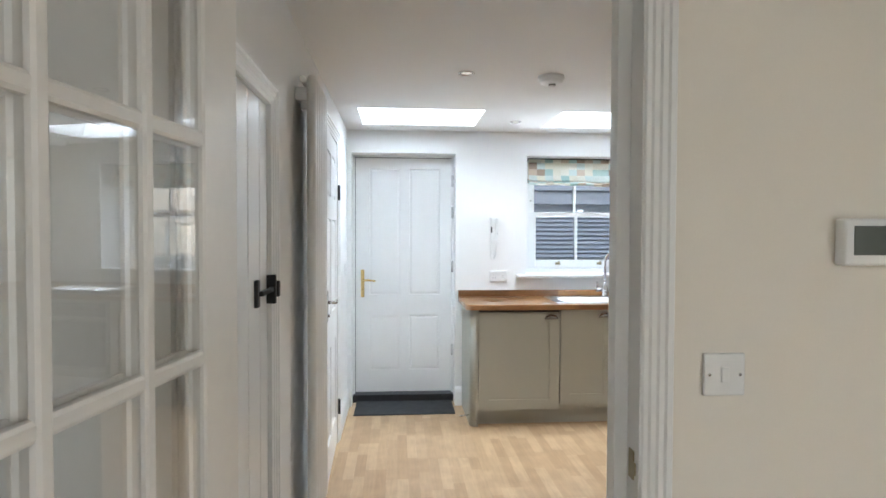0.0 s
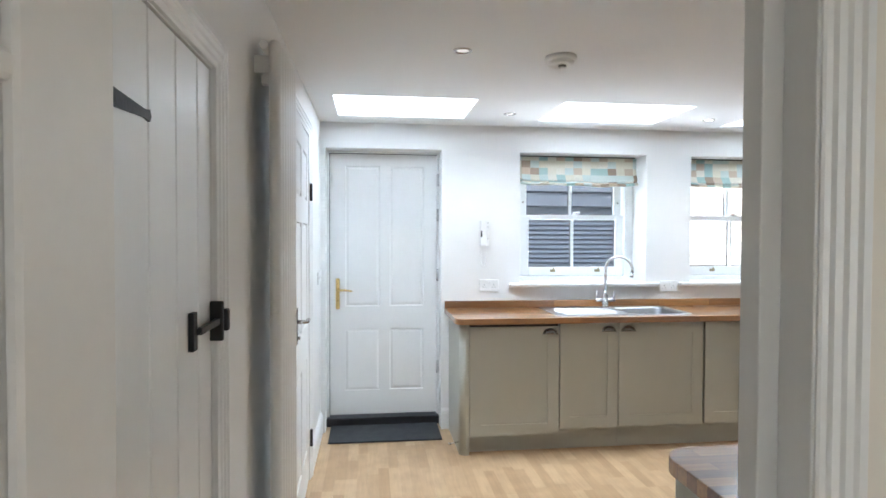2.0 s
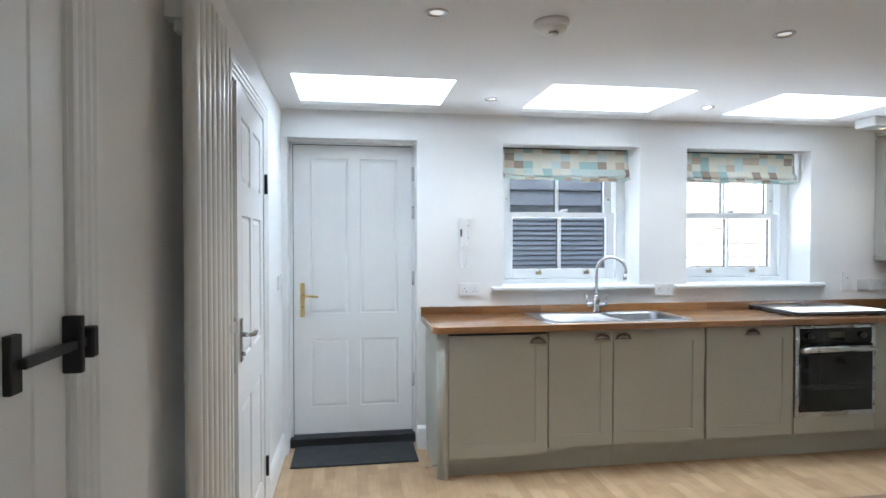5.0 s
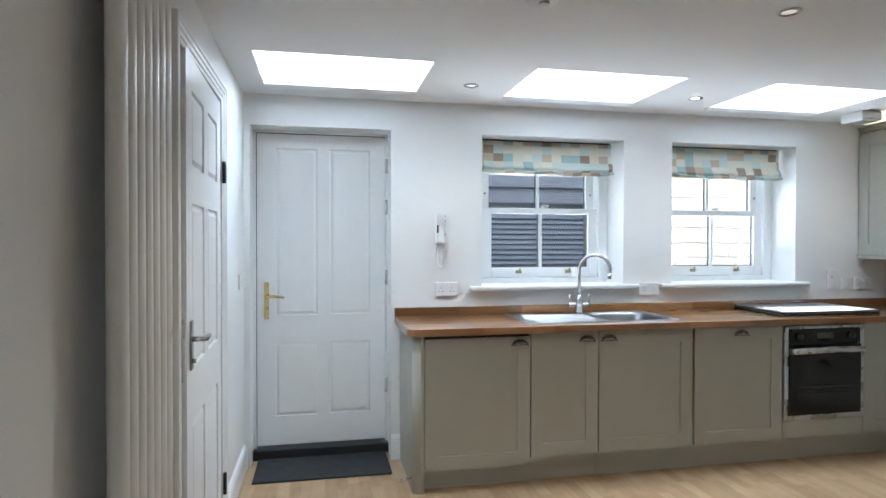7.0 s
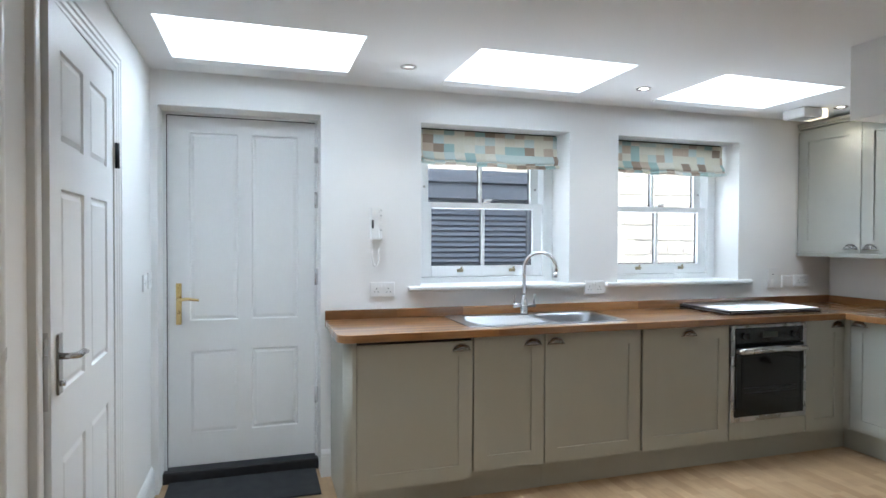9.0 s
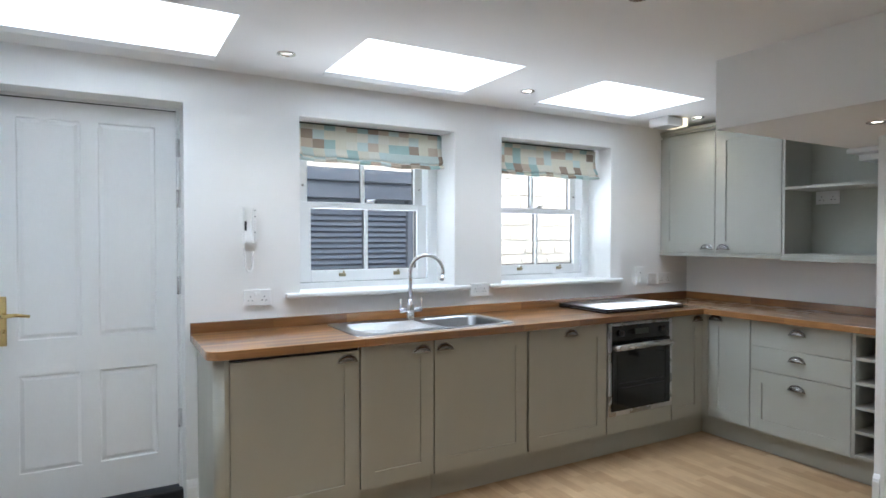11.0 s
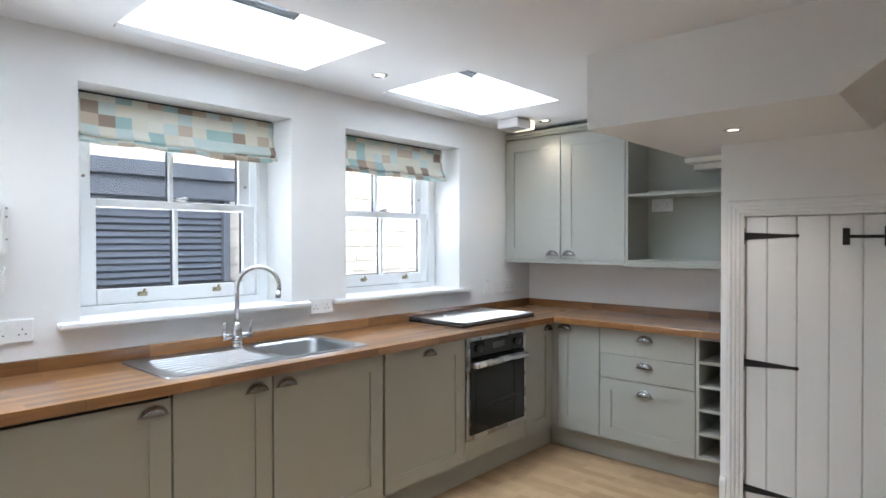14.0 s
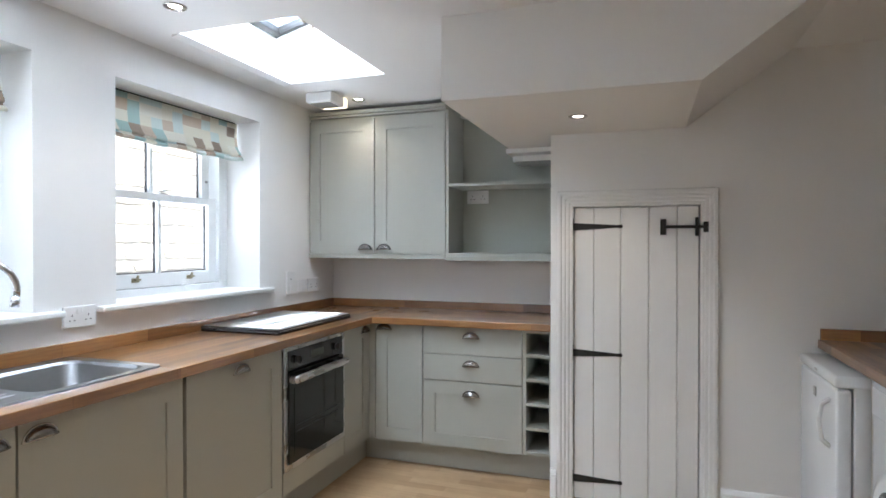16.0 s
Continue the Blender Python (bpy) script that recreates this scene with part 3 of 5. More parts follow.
def butt_hinge(parent, x, z, m=Matrix(), material=STEEL, h=0.10):
    bm = tube([(x, -0.006, z - h / 2), (x, -0.006, z + h / 2)], 0.007, 10)
    box(bm, x - 0.002, x + 0.026, -0.002, 0.0, z - h / 2, z + h / 2)
    bm.transform(m)
    part("hinge", bm, material, parent)


# back door
YD = 5.537
d = thing("door_1", (0.39, YD, 0.066), "white four-panel back door with brass lever handle, closed", "door", kind="structure")
mm = pose(-0.012, YD, 0.075)
bm = panel_leaf(0.812, 1.99, 0.045, [(0.115, 0.375, 0.185, 0.655), (0.452, 0.712, 0.185, 0.655), (0.115, 0.375, 0.83, 1.90), (0.452, 0.712, 0.83, 1.90)], sink=0.008)
bm.transform(mm)
leaf = part("leaf", bm, GLOSS, d)
lever_handle(leaf, 0.058, 0.955, 1, BRASS, mm, 0.235, 0.030, 0.11)
for z in (0.36, 1.07, 1.53, 1.80):
    butt_hinge(leaf, 0.816, z, mm @ Matrix.Translation((0, -0.014, 0)), STEEL, 0.095)
part("frame", boxes((D0, -0.016, YD - 0.012, YD + 0.07, 0.0, DZ), (0.804, D1, YD - 0.012, YD + 0.07, 0.0, DZ), (-0.016, 0.804, YD - 0.012, YD + 0.07, 2.069, DZ), bevel=0.002), GLOSS, d)
# black strips paint the shade of the gap at the door's left and top
part("gap_strip", boxes((-0.0158, -0.0125, YD - 0.010, YD + 0.004, 0.07, 2.066), (-0.0125, 0.8, YD - 0.010, YD + 0.004, 2.0655, 2.0688)), BLACK, d, "black strip standing in for the dark door gap")
part("threshold", boxes((D0, D1, YD - 0.06, YD + 0.09, -0.005, 0.062), bevel=0.006), BLACK, d, "black weather threshold")

mat = solid("door_mat", boxes((0.0, 0.80, 5.105, 5.475, 0.0, 0.011), bevel=0.004), RUBBER, "charcoal ribbed door mat at the back door", "door mat", kind="")

# six-panel door in the left wall, just off the latch
a = 1.5
d = thing("door_2", (XL, 4.1, 0), "white six-panel interior door standing ajar", "door", kind="structure")
lw = 0.802
cols = [(0.105, 0.355), (0.447, 0.697)]
rows = [(0.20, 0.74), (0.93, 1.50), (1.63, 1.89)]
bm = panel_leaf(lw, 2.005, 0.035, [(c0, c1, r0, r1) for c0, c1 in cols for r0, r1 in rows], sink=0.009)
bm.transform(pose(XL + 0.003, LD1 - 0.004, 0.012, 0, 0, -90 + a) @ Matrix.Scale(-1, 4, (0, 1, 0)))
bmesh.ops.recalc_face_normals(bm, faces=bm.faces)
leaf = part("leaf", bm, GLOSS, d)
mflip = pose(XL + 0.003, LD1 - 0.004, 0.012, 0, 0, -90 + a) @ Matrix.Scale(-1, 4, (0, 1, 0))
lever_handle(leaf, lw - 0.062, 1.035, -1, PEWTER, mflip, 0.17, 0.042, 0.10)
bm = boxes((lw, lw + 0.002, -0.030, -0.006, 0.90, 1.11), bevel=0.0006)
bm.transform(pose(XL + 0.003, LD1 - 0.004, 0.012, 0, 0, -90 + a))
part("lock_plate", bm, STEEL, leaf, "steel latch plate on the door edge")
for z in (0.25, 1.70):
    bm = tube([(XL + 0.018, LD1 + 0.004, z - 0.05), (XL + 0.018, LD1 + 0.004, z + 0.05)], 0.008, 10)
    part("hinge", bm, IRON, d, "dark steel hinge")


def ledged_door(name, face, out, lo, hi, top, hinge_at, hinge_z, latch_z, latch_y, bottom=0.012):
    """A boarded cupboard door in a wall across x: boards with V joints, black iron straps and a thumb latch."""
    d = thing(name, (face, (lo + hi) / 2, 0), "white boarded cupboard door with black iron strap hinges", "door", kind="structure")
    y0, w = lo + 0.006, 0.0
    for share in (0.165, 0.222, 0.226, 0.222, 0.165):
        y0, w = y0 + w, (hi - lo - 0.012) * share
        bm = bmesh.new()
        pr = [(y0 + 0.0006, 0.028), (y0 + 0.0006, 0.006), (y0 + 0.005, 0.0), (y0 + w - 0.005, 0.0), (y0 + w - 0.0006, 0.006), (y0 + w - 0.0006, 0.028)]
        ra = [bm.verts.new((face - out * u, y, bottom)) for y, u in pr]
        rb = [bm.verts.new((face - out * u, y, top - 0.008)) for y, u in pr]
        for k in range(6):
            bm.faces.new((ra[k], ra[(k + 1) % 6], rb[(k + 1) % 6], rb[k]))
        bm.faces.new(ra)
        bm.faces.new(rb)
        bmesh.ops.recalc_face_normals(bm, faces=bm.faces)
        part("board", bm, GLOSS, d)
    s = 1 if hinge_at == lo else -1
    for z in hinge_z:
        bm = bmesh.new()
        L = 0.245
        pts = [(hinge_at - s * 0.004, 0.020), (hinge_at + s * L * 0.9, 0.007), (hinge_at + s * L, 0.010), (hinge_at + s * (L + 0.006), 0.0)]
        pts = pts + [(y, -z0) for y, z0 in pts[-2::-1]]
        f0 = [bm.verts.new((face + out * 0.0005, y, z + dz)) for y, dz in pts]
        f1 = [bm.verts.new((face + out * 0.005, y, z + dz)) for y, dz in pts]
        k = len(pts)
        for i in range(k):
            bm.faces.new((f0[i], f0[(i + 1) % k], f1[(i + 1) % k], f1[i]))
        bm.faces.new(f1)
        bm.faces.new(f0)
        bmesh.ops.recalc_face_normals(bm, faces=bm.faces)
        tube([(face + out * 0.006, hinge_at - s * 0.006, z - 0.042), (face + out * 0.006, hinge_at - s * 0.006, z + 0.042)], 0.008, 8, bm=bm)
        part("strap_hinge", bm, IRON, d, "black iron strap hinge")
    # latch: backplate, bar, keeper
    q = s
    lat = part("latch_plate", boxes((min(face, face + out * 0.012), max(face, face + out * 0.012), latch_y - 0.014, latch_y + 0.014, latch_z - 0.040, latch_z + 0.040), bevel=0.002), IRON, d, "black iron latch")
    end = latch_y + q * 0.194
    part("bar", boxes((min(face + out * 0.012, face + out * 0.024), max(face + out * 0.012, face + out * 0.024), min(latch_y, end), max(latch_y, end), latch_z - 0.0075, latch_z + 0.0075), bevel=0.002), IRON, lat)
    ky = latch_y + q * 0.155
    part("keeper", boxes((min(face, face + out * 0.030), max(face, face + out * 0.030), ky - 0.007, ky + 0.007, latch_z - 0.046, latch_z + 0.046), bevel=0.003), IRON, lat)
    u0, u1 = sorted((face + out * 0.014, face + out * 0.034))
    bm = boxes((u0, u1, end - 0.012, end + 0.010, latch_z - 0.028, latch_z + 0.024), bevel=0.004)
    part("catch", bm, IRON, lat)
    return d


ledged_door("door_3", XR + 0.005, -1, CD0, CD1, CDZ, CD1, (1.442, 0.778, 0.117), 1.437, 3.097)
ledged_door("door_4", XL - 0.004, 1, PD0, PD1, PDZ, PD0, (1.648, 0.34), 1.250, 2.259)
for nm, lo, hi, top, x0, x1 in (("trim_stair_lining", CD0, CD1, CDZ, XR + 0.002, XR + 0.14), ("trim_plank_lining", PD0, PD1, PDZ, -0.345, XL - 0.001), ("trim_panel_lining", LD0, LD1, LDZ, -0.345, XL - 0.001)):
    solid(nm, boxes((x0, x1, lo, lo + 0.0015, 0, top), (x0, x1, hi - 0.0015, hi, 0, top), (x0, x1, lo + 0.0015, hi - 0.0015, top - 0.003, top)), GLOSS, "white painted door lining", "door frame")

# glazed hall door, folded back into the hall
GX, GY0, GY1 = 0.0, 0.78, 1.600
g = thing("door_5", (GX, GY1, 0), "cream glazed door with fifteen small panes, folded open", "door", kind="structure", m=pose(0.052, 1.599, 0, 0, 0, -8.5))
ybars = [1.131, 1.322]
glass_y = (0.935, 1.490)
zt = [0.20, 0.527, 0.877, 1.227, 1.577, 1.90]
part("stile", boxes((GX - 0.04, GX, GY0, glass_y[0], 0.01, 2.0), bevel=0.003), HALLDOOR, g)
part("stile", boxes((GX - 0.04, GX, glass_y[1], GY1, 0.01, 2.0), bevel=0.003), HALLDOOR, g)
part("rail", boxes((GX - 0.04, GX, glass_y[0], glass_y[1], 0.01, zt[0]), bevel=0.003), HALLDOOR, g)
part("rail", boxes((GX - 0.04, GX, glass_y[0], glass_y[1], zt[-1], 2.0), bevel=0.003), HALLDOOR, g)


def bead(a, b, up):
    """An ovolo glazing bar between two points of the door's plane."""
    pr = [(-0.014, -0.036), (0.014, -0.036), (0.014, -0.030), (0.009, -0.026), (0.009, -0.014), (0.014, -0.010), (0.012, -0.003), (0.007, 0.0), (-0.007, 0.0), (-0.012, -0.003), (-0.014, -0.010), (-0.009, -0.014), (-0.009, -0.026), (-0.014, -0.030)]
    bm = bmesh.new()
    if up:
        ra = [bm.verts.new((GX + v, a[0] + u, a[1])) for u, v in pr]
        rb = [bm.verts.new((GX + v, b[0] + u, b[1])) for u, v in pr]
    else:
        ra = [bm.verts.new((GX - 0.0025 + v, a[0], a[1] + u)) for u, v in pr]
        rb = [bm.verts.new((GX - 0.0025 + v, b[0], b[1] + u)) for u, v in pr]
    k = len(pr)
    for i in range(k):
        bm.faces.new((ra[i], ra[(i + 1) % k], rb[(i + 1) % k], rb[i])).smooth = False
    bm.faces.new(ra)
    bm.faces.new(rb)
    bmesh.ops.recalc_face_normals(bm, faces=bm.faces)
    return bm


for y in ybars:
    part("glazing_bar", bead((y, zt[0]), (y, zt[-1]), True), HALLDOOR, g)
for z in zt[1:-1]:
    part("glazing_bar", bead((glass_y[0], z), (glass_y[1], z), False), HALLDOOR, g)
for y in (glass_y[0] + 0.004, glass_y[1] - 0.004):
    part("glazing_bead", bead((y, zt[0]), (y, zt[-1]), True), HALLDOOR, g)
cols = [glass_y[0], *ybars, glass_y[1]]
for i in range(3):
    for j in range(5):
        pane = part("pane", boxes((GX - 0.012, GX - 0.008, cols[i] + 0.002, cols[i + 1] - 0.002, zt[j] + 0.002, zt[j + 1] - 0.002)), GLASS, g)
        pane.visible_shadow = False
for z in (0.24, 1.05, 1.78):
    part("hinge", tube([(GX - 0.045, GY1 + 0.004, z - 0.05), (GX - 0.045, GY1 + 0.004, z + 0.05)], 0.006, 8), STEEL, g)


# ---- windows ----
def sash_window(name, x0, x1):
    w = thing(name, ((x0 + x1) / 2, 5.59, WZ0), "white sliding sash window with two-over-two panes", "window", "kitchen windows", "structure")
    Y = 5.59
    z0, z1 = WZ0, WZ1
    part("window_frame", boxes((x0, x0 + 0.055, Y, Y + 0.14, z0, z1), (x1 - 0.055, x1, Y, Y + 0.14, z0, z1), (x0 + 0.055, x1 - 0.055, Y, Y + 0.14, z1 - 0.05, z1), (x0 + 0.055, x1 - 0.055, Y, Y + 0.14, z0, z0 + 0.04),
                               (x0 + 0.055, x0 + 0.07, Y, Y + 0.015, z0 + 0.04, z1 - 0.05), (x1 - 0.07, x1 - 0.055, Y, Y + 0.015, z0 + 0.04, z1 - 0.05), bevel=0.003), UPVC, w)
    a, b = x0 + 0.072, x1 - 0.072
    zm = 1.600
    for nm, yy, lo, hi, top, bot in (("lower_sash", Y + 0.018, z0 + 0.042, zm + 0.018, 0.04, 0.072), ("upper_sash", Y + 0.072, zm - 0.02, z1 - 0.05, 0.045, 0.038)):
        mid = (a + b) / 2
        st = 0.068 if nm == "lower_sash" else 0.062
        s = part(nm, boxes((a, a + st, yy, yy + 0.045, lo, hi), (b - st, b, yy, yy + 0.045, lo, hi), (a + st, b - st, yy, yy + 0.045, hi - top, hi), (a + st, b - st, yy, yy + 0.045, lo, lo + bot), (mid - 0.011, mid + 0.011, yy + 0.004, yy + 0.041, lo + bot, hi - top), bevel=0.004), UPVC, w)
        for p0, p1 in ((a + st, mid - 0.011), (mid + 0.011, b - st)):
            pane = part("pane", boxes((p0 - 0.004, p1 + 0.004, yy + 0.020, yy + 0.026, lo + bot - 0.004, hi - top + 0.004)), GLASS, s)
            pane.visible_shadow = False
            part("spacer", boxes((p0, p0 + 0.006, yy + 0.027, yy + 0.038, lo + bot, hi - top), (p1 - 0.006, p1, yy + 0.027, yy + 0.038, lo + bot, hi - top), (p0 + 0.006, p1 - 0.006, yy + 0.027, yy + 0.038, lo + bot, lo + bot + 0.006)), BLACK, s, "dark glazing spacer")
        if nm == "lower_sash":
            for lx in (mid - 0.165, mid + 0.208):
                bm = boxes((lx - 0.022, lx + 0.022, yy - 0.006, yy, lo + 0.030, lo + 0.052), bevel=0.002)
                box(bm, lx - 0.016, lx + 0.016, yy - 0.026, yy - 0.006, lo + 0.040, lo + 0.050, bevel=0.003)
                tube([(lx + 0.004, yy - 0.012, lo + 0.05), (lx + 0.008, yy - 0.014, lo + 0.066)], 0.006, 8, bm=bm)
                part("sash_lift", bm, AGED_BRASS, s, "brass sash lift")
            bm = boxes((mid + 0.002, mid + 0.058, yy + 0.006, yy + 0.036, hi, hi + 0.010), bevel=0.003)
            tube([(mid + 0.01, yy + 0.02, hi + 0.014), (mid + 0.065, yy + 0.012, hi + 0.022)], 0.007, 8, bm=bm)
            part("fastener", bm, CHROME, s, "nickel sash fastener")
        else:
            for lx in (a + 0.03, b - 0.03):
                part("restrictor", lathe([(0, 0), (0.007, 0), (0.007, 0.012), (0, 0.012)], 10, "y", (lx, yy - 0.011, zm + 0.12)), PEWTER, s)
    return w


for k, (x0, x1) in enumerate(W):
    sash_window("window_%d" % (k + 1), x0, x1)
solid("trim_sill_1", boxes((1.331, 2.528, YB - 0.038, 5.59, WZ0 - 0.022, WZ0 + 0.005), bevel=0.008, seg=3), GLOSS, "white painted window board", "window sill")
solid("trim_sill_2", boxes((2.690, 3.898, YB - 0.038, 5.59, WZ0 - 0.022, WZ0 + 0.005), bevel=0.008, seg=3), GLOSS, "white painted window board", "window sill")


def roman_blind(name, x0, x1, seed):
    """Cloth drawn up in soft folds: a flat face and two sagging pleats, with waves along the lower edge."""
    rng = random.Random(seed)
    t = thing(name, ((x0 + x1) / 2, 5.50, 2.06), "patchwork roman blind in cream, brown and duck-egg squares, drawn up", "blind", "roman blinds")
    n, bm = 60, bmesh.new()
    uvl = bm.loops.layers.uv.new("cloth")
    sect = [(0.000, 2.066, 0.0), (0.002, 1.99, 0.076), (-0.006, 1.925, 0.142), (-0.022, 1.898, 0.175), (-0.030, 1.888, 0.186), (-0.024, 1.883, 0.193), (-0.006, 1.890, 0.212), (-0.012, 1.884, 0.220), (-0.034, 1.868, 0.246), (-0.040, 1.858, 0.257), (-0.030, 1.853, 0.267), (-0.006, 1.860, 0.29), (0.008, 1.90, 0.33)]
    ph = [rng.uniform(0, 6.28) for _ in range(4)]
    grid = []
    for i in range(n + 1):
        s = i / n
        sag = 0.012 * math.sin(math.pi * s) + 0.004 * math.sin(9 * s + ph[0]) + 0.003 * math.sin(23 * s + ph[1])
        row = []
        for k, (dy, z, v) in enumerate(sect):
            w = min(1, k / 5)
            yy = 5.50 + dy + w * (0.006 * math.sin(7 * s + ph[2] + k * 0.4) + 0.003 * math.sin(19 * s + ph[3] + k))
            row.append(bm.verts.new((x0 + (x1 - x0) * s + 0.004 * w * math.sin(k * 1.7 + ph[0]) * (1 - 2 * s), yy, z - sag * w * (1 + 0.25 * math.sin(k + 5 * s)))))
        grid.append(row)
    for i in range(n):
        for k in range(len(sect) - 1):
            f = bm.faces.new((grid[i][k], grid[i + 1][k], grid[i + 1][k + 1], grid[i][k + 1]))
            f.smooth = True
            for loop, (a, b) in zip(f.loops, ((i, k), (i + 1, k), (i + 1, k + 1), (i, k + 1))):
                loop[uvl].uv = (seed * 3.7 + (x1 - x0) * a / n, 1.0 - sect[b][2])
    ob = part("cloth", bm, FABRIC, t)
    sol = ob.modifiers.new("thickness", "SOLIDIFY")
    sol.thickness = 0.003
    part("headrail", boxes((x0 + 0.004, x1 - 0.004, 5.508, 5.535, 2.045, WZ1 - 0.002), bevel=0.002), BLACK, t, "dark batten under the reveal")


roman_blind("roman_blind", 1.452, 2.402, 1)
roman_blind("roman_blind", 2.822, 3.775, 2)

# ---- fitted kitchen ----
def shaker(w, h, rail=0.075, stile=0.075, sink=0.009, d=0.020):
    """A cabinet front, x 0..w, z 0..h, face at y 0 towards -y, with a recessed flat panel."""
    bm = panel_leaf(w, h, d, [(stile, w - stile, rail, h - rail)] if min(w - 2 * stile, h - 2 * rail) > 0.02 else [], steps=((0.0015, sink),))
    return bm


def slab(w, h, d=0.020):
    return boxes((0, w, 0, d, 0, h), bevel=0.002)


def cup_pull(parent, x, z, m, material=PEWTER):
    """A cup handle: quarter-dome hood with a rolled rim and two lugs."""
    bm = bmesh.new()
    nu, nv, A, B, D = 18, 7, 0.046, 0.034, 0.026
    grid = [[bm.verts.new((x + A * math.cos(math.pi * i / nu), -D * math.sin(math.pi / 2 * j / nv) * (0.35 + 0.65 * math.sin(math.pi * i / nu)) - 0.001, z + B * math.sin(math.pi * i / nu) * math.cos(math.pi / 2 * j / nv * 0.96))) for j in range(nv + 1)] for i in range(nu + 1)]
    for i in range(nu):
        for j in range(nv):
            bm.faces.new((grid[i][j], grid[i + 1][j], grid[i + 1][j + 1], grid[i][j + 1])).smooth = True
    bmesh.ops.solidify(bm, geom=bm.faces[:], thickness=0.0022)
    tube([(x + (A + 0.003) * math.cos(math.pi * i / nu), -0.003, z + (B + 0.003) * math.sin(math.pi * i / nu)) for i in range(nu + 1)], 0.0035, 6, bm=bm)
    tube([(x - A - 0.008, -0.003, z), (x - A + 0.012, -0.004, z + 0.002)], 0.004, 6, bm=bm)
    tube([(x + A - 0.012, -0.004, z + 0.002), (x + A + 0.008, -0.003, z)], 0.004, 6, bm=bm)
    bm.transform(m)
    return part("handle", bm, material, parent, "pewter cup handle")


def base_unit(name, label, w, m, fronts, depth=0.55, z0=0.155, z1=0.862, category="base cabinet", inside=None):
    """A floor cabinet in its own metres: front at y 0, carcase behind; fronts are (kind, x0, x1, z0, z1, handle x, handle z)."""
    u = thing(name, (0, 0, 0), label, category, "kitchen base units", world=False, m=m)
    part("body", boxes((0.001, w - 0.001, 0.030, depth, z0, z1), bevel=0.001), inside or SAGE_IN, u)
    for kind, x0, x1, a, b, hx, hz in fronts:
        x0, x1 = x0 + 0.0012, x1 - 0.0012
        bm = shaker(x1 - x0, b - a) if kind == "door" else slab(x1 - x0, b - a)
        mv = Matrix.Translation((x0, 0, a))
        bm.transform(mv)
        f = part("door" if kind == "door" else "drawer_front", bm, SAGE, u)
        if hx is not None:
            cup_pull(f, hx, hz, Matrix())
    return u


YF = 4.797
mb = lambda x: pose(x, YF, 0)
# body coloured black to put dark shade into the gap round the door
base_unit("dishwasher_cabinet", "sage painted appliance door with cup handle, slightly dropped", 0.612, mb(0.939), [("door", 0.002, 0.608, 0.120, 0.846, 0.545, 0.795)], z0=0.16, inside=BLACK)
base_unit("base_cabinet", "sage painted shaker cabinet beside the sink", 0.414, mb(1.551), [("door", 0.002, 0.411, 0.155, 0.860, 0.340, 0.805)], z1=0.70)
base_unit("base_cabinet", "wide sage painted shaker cabinet under the sink", 0.617, mb(1.965), [("door", 0.002, 0.608, 0.155, 0.860, 0.064, 0.805)], z1=0.70)
base_unit("base_cabinet", "sage painted shaker cabinet beside the oven", 0.619, mb(2.584), [("door", 0.005, 0.615, 0.155, 0.858, 0.322, 0.808)])
base_unit("corner_cabinet", "narrow sage painted corner cabinet door", 0.335, mb(3.803), [("door", 0.003, 0.318, 0.155, 0.858, 0.262, 0.815)], depth=0.02 + 0.52)
mr = lambda y: pose(4.125, y, 0, 0, 0, -90)
base_unit("corner_cabinet", "sage painted corner cabinet facing the stairs cupboard", 0.314, mr(4.757), [("door", 0.003, 0.311, 0.155, 0.866, 0.062, 0.828)], depth=0.50)
base_unit("drawer_unit", "sage painted unit with three drawers and cup handles", 0.605, mr(4.443), [("drawer", 0.002, 0.603, 0.702, 0.866, 0.302, 0.800), ("drawer", 0.002, 0.603, 0.546, 0.698, 0.302, 0.635), ("door", 0.002, 0.603, 0.155, 0.542, 0.302, 0.460)], depth=0.50, category="drawer unit")

cf = thing("corner_filler", (4.12, 4.79, 0.155), "sage painted filler post in the corner", "panel")
part("post", boxes((4.121, 4.180, YF, YF + 0.03, 0.155, 0.862), (4.125, 4.150, 4.758, YF - 0.0005, 0.155, 0.862)), SAGE, cf)

# open wine rack
wr = thing("wine_rack", (0, 0, 0), "sage painted open wine rack with five pigeonholes", "wine rack", world=False, m=mr(3.838))
for x0, x1 in ((0.002, 0.020), (0.150, 0.170)):
    part("side_panel", boxes((x0, x1, 0.0, 0.48, 0.155, 0.866), bevel=0.001), SAGE, wr)
for i in range(6):
    z = 0.160 + i * 0.1375
    part("shelf", boxes((0.020, 0.150, 0.002, 0.48, z, z + 0.016), bevel=0.001), SAGE, wr)
part("back_panel", boxes((0.020, 0.150, 0.46, 0.478, 0.16, 0.86)), SAGE_IN, wr)

# oven
ov = thing("oven", (3.505, YF, 0.26), "built-in electric oven with black glass and steel trim", "oven")
x0, x1 = 3.209, 3.799
part("body", boxes((x0 + 0.02, x1 - 0.02, YF + 0.01, 5.30, 0.27, 0.845)), BLACK, ov)
part("trim", boxes((x0, x0 + 0.030, YF - 0.006, YF + 0.012, 0.265, 0.855), (x1 - 0.030, x1, YF - 0.006, YF + 0.012, 0.265, 0.855), (x0 + 0.03, x1 - 0.03, YF - 0.006, YF + 0.012, 0.265, 0.295), (x0 + 0.03, x1 - 0.03, YF - 0.006, YF + 0.012, 0.838, 0.855), bevel=0.002), STEEL, ov, "brushed steel trim")
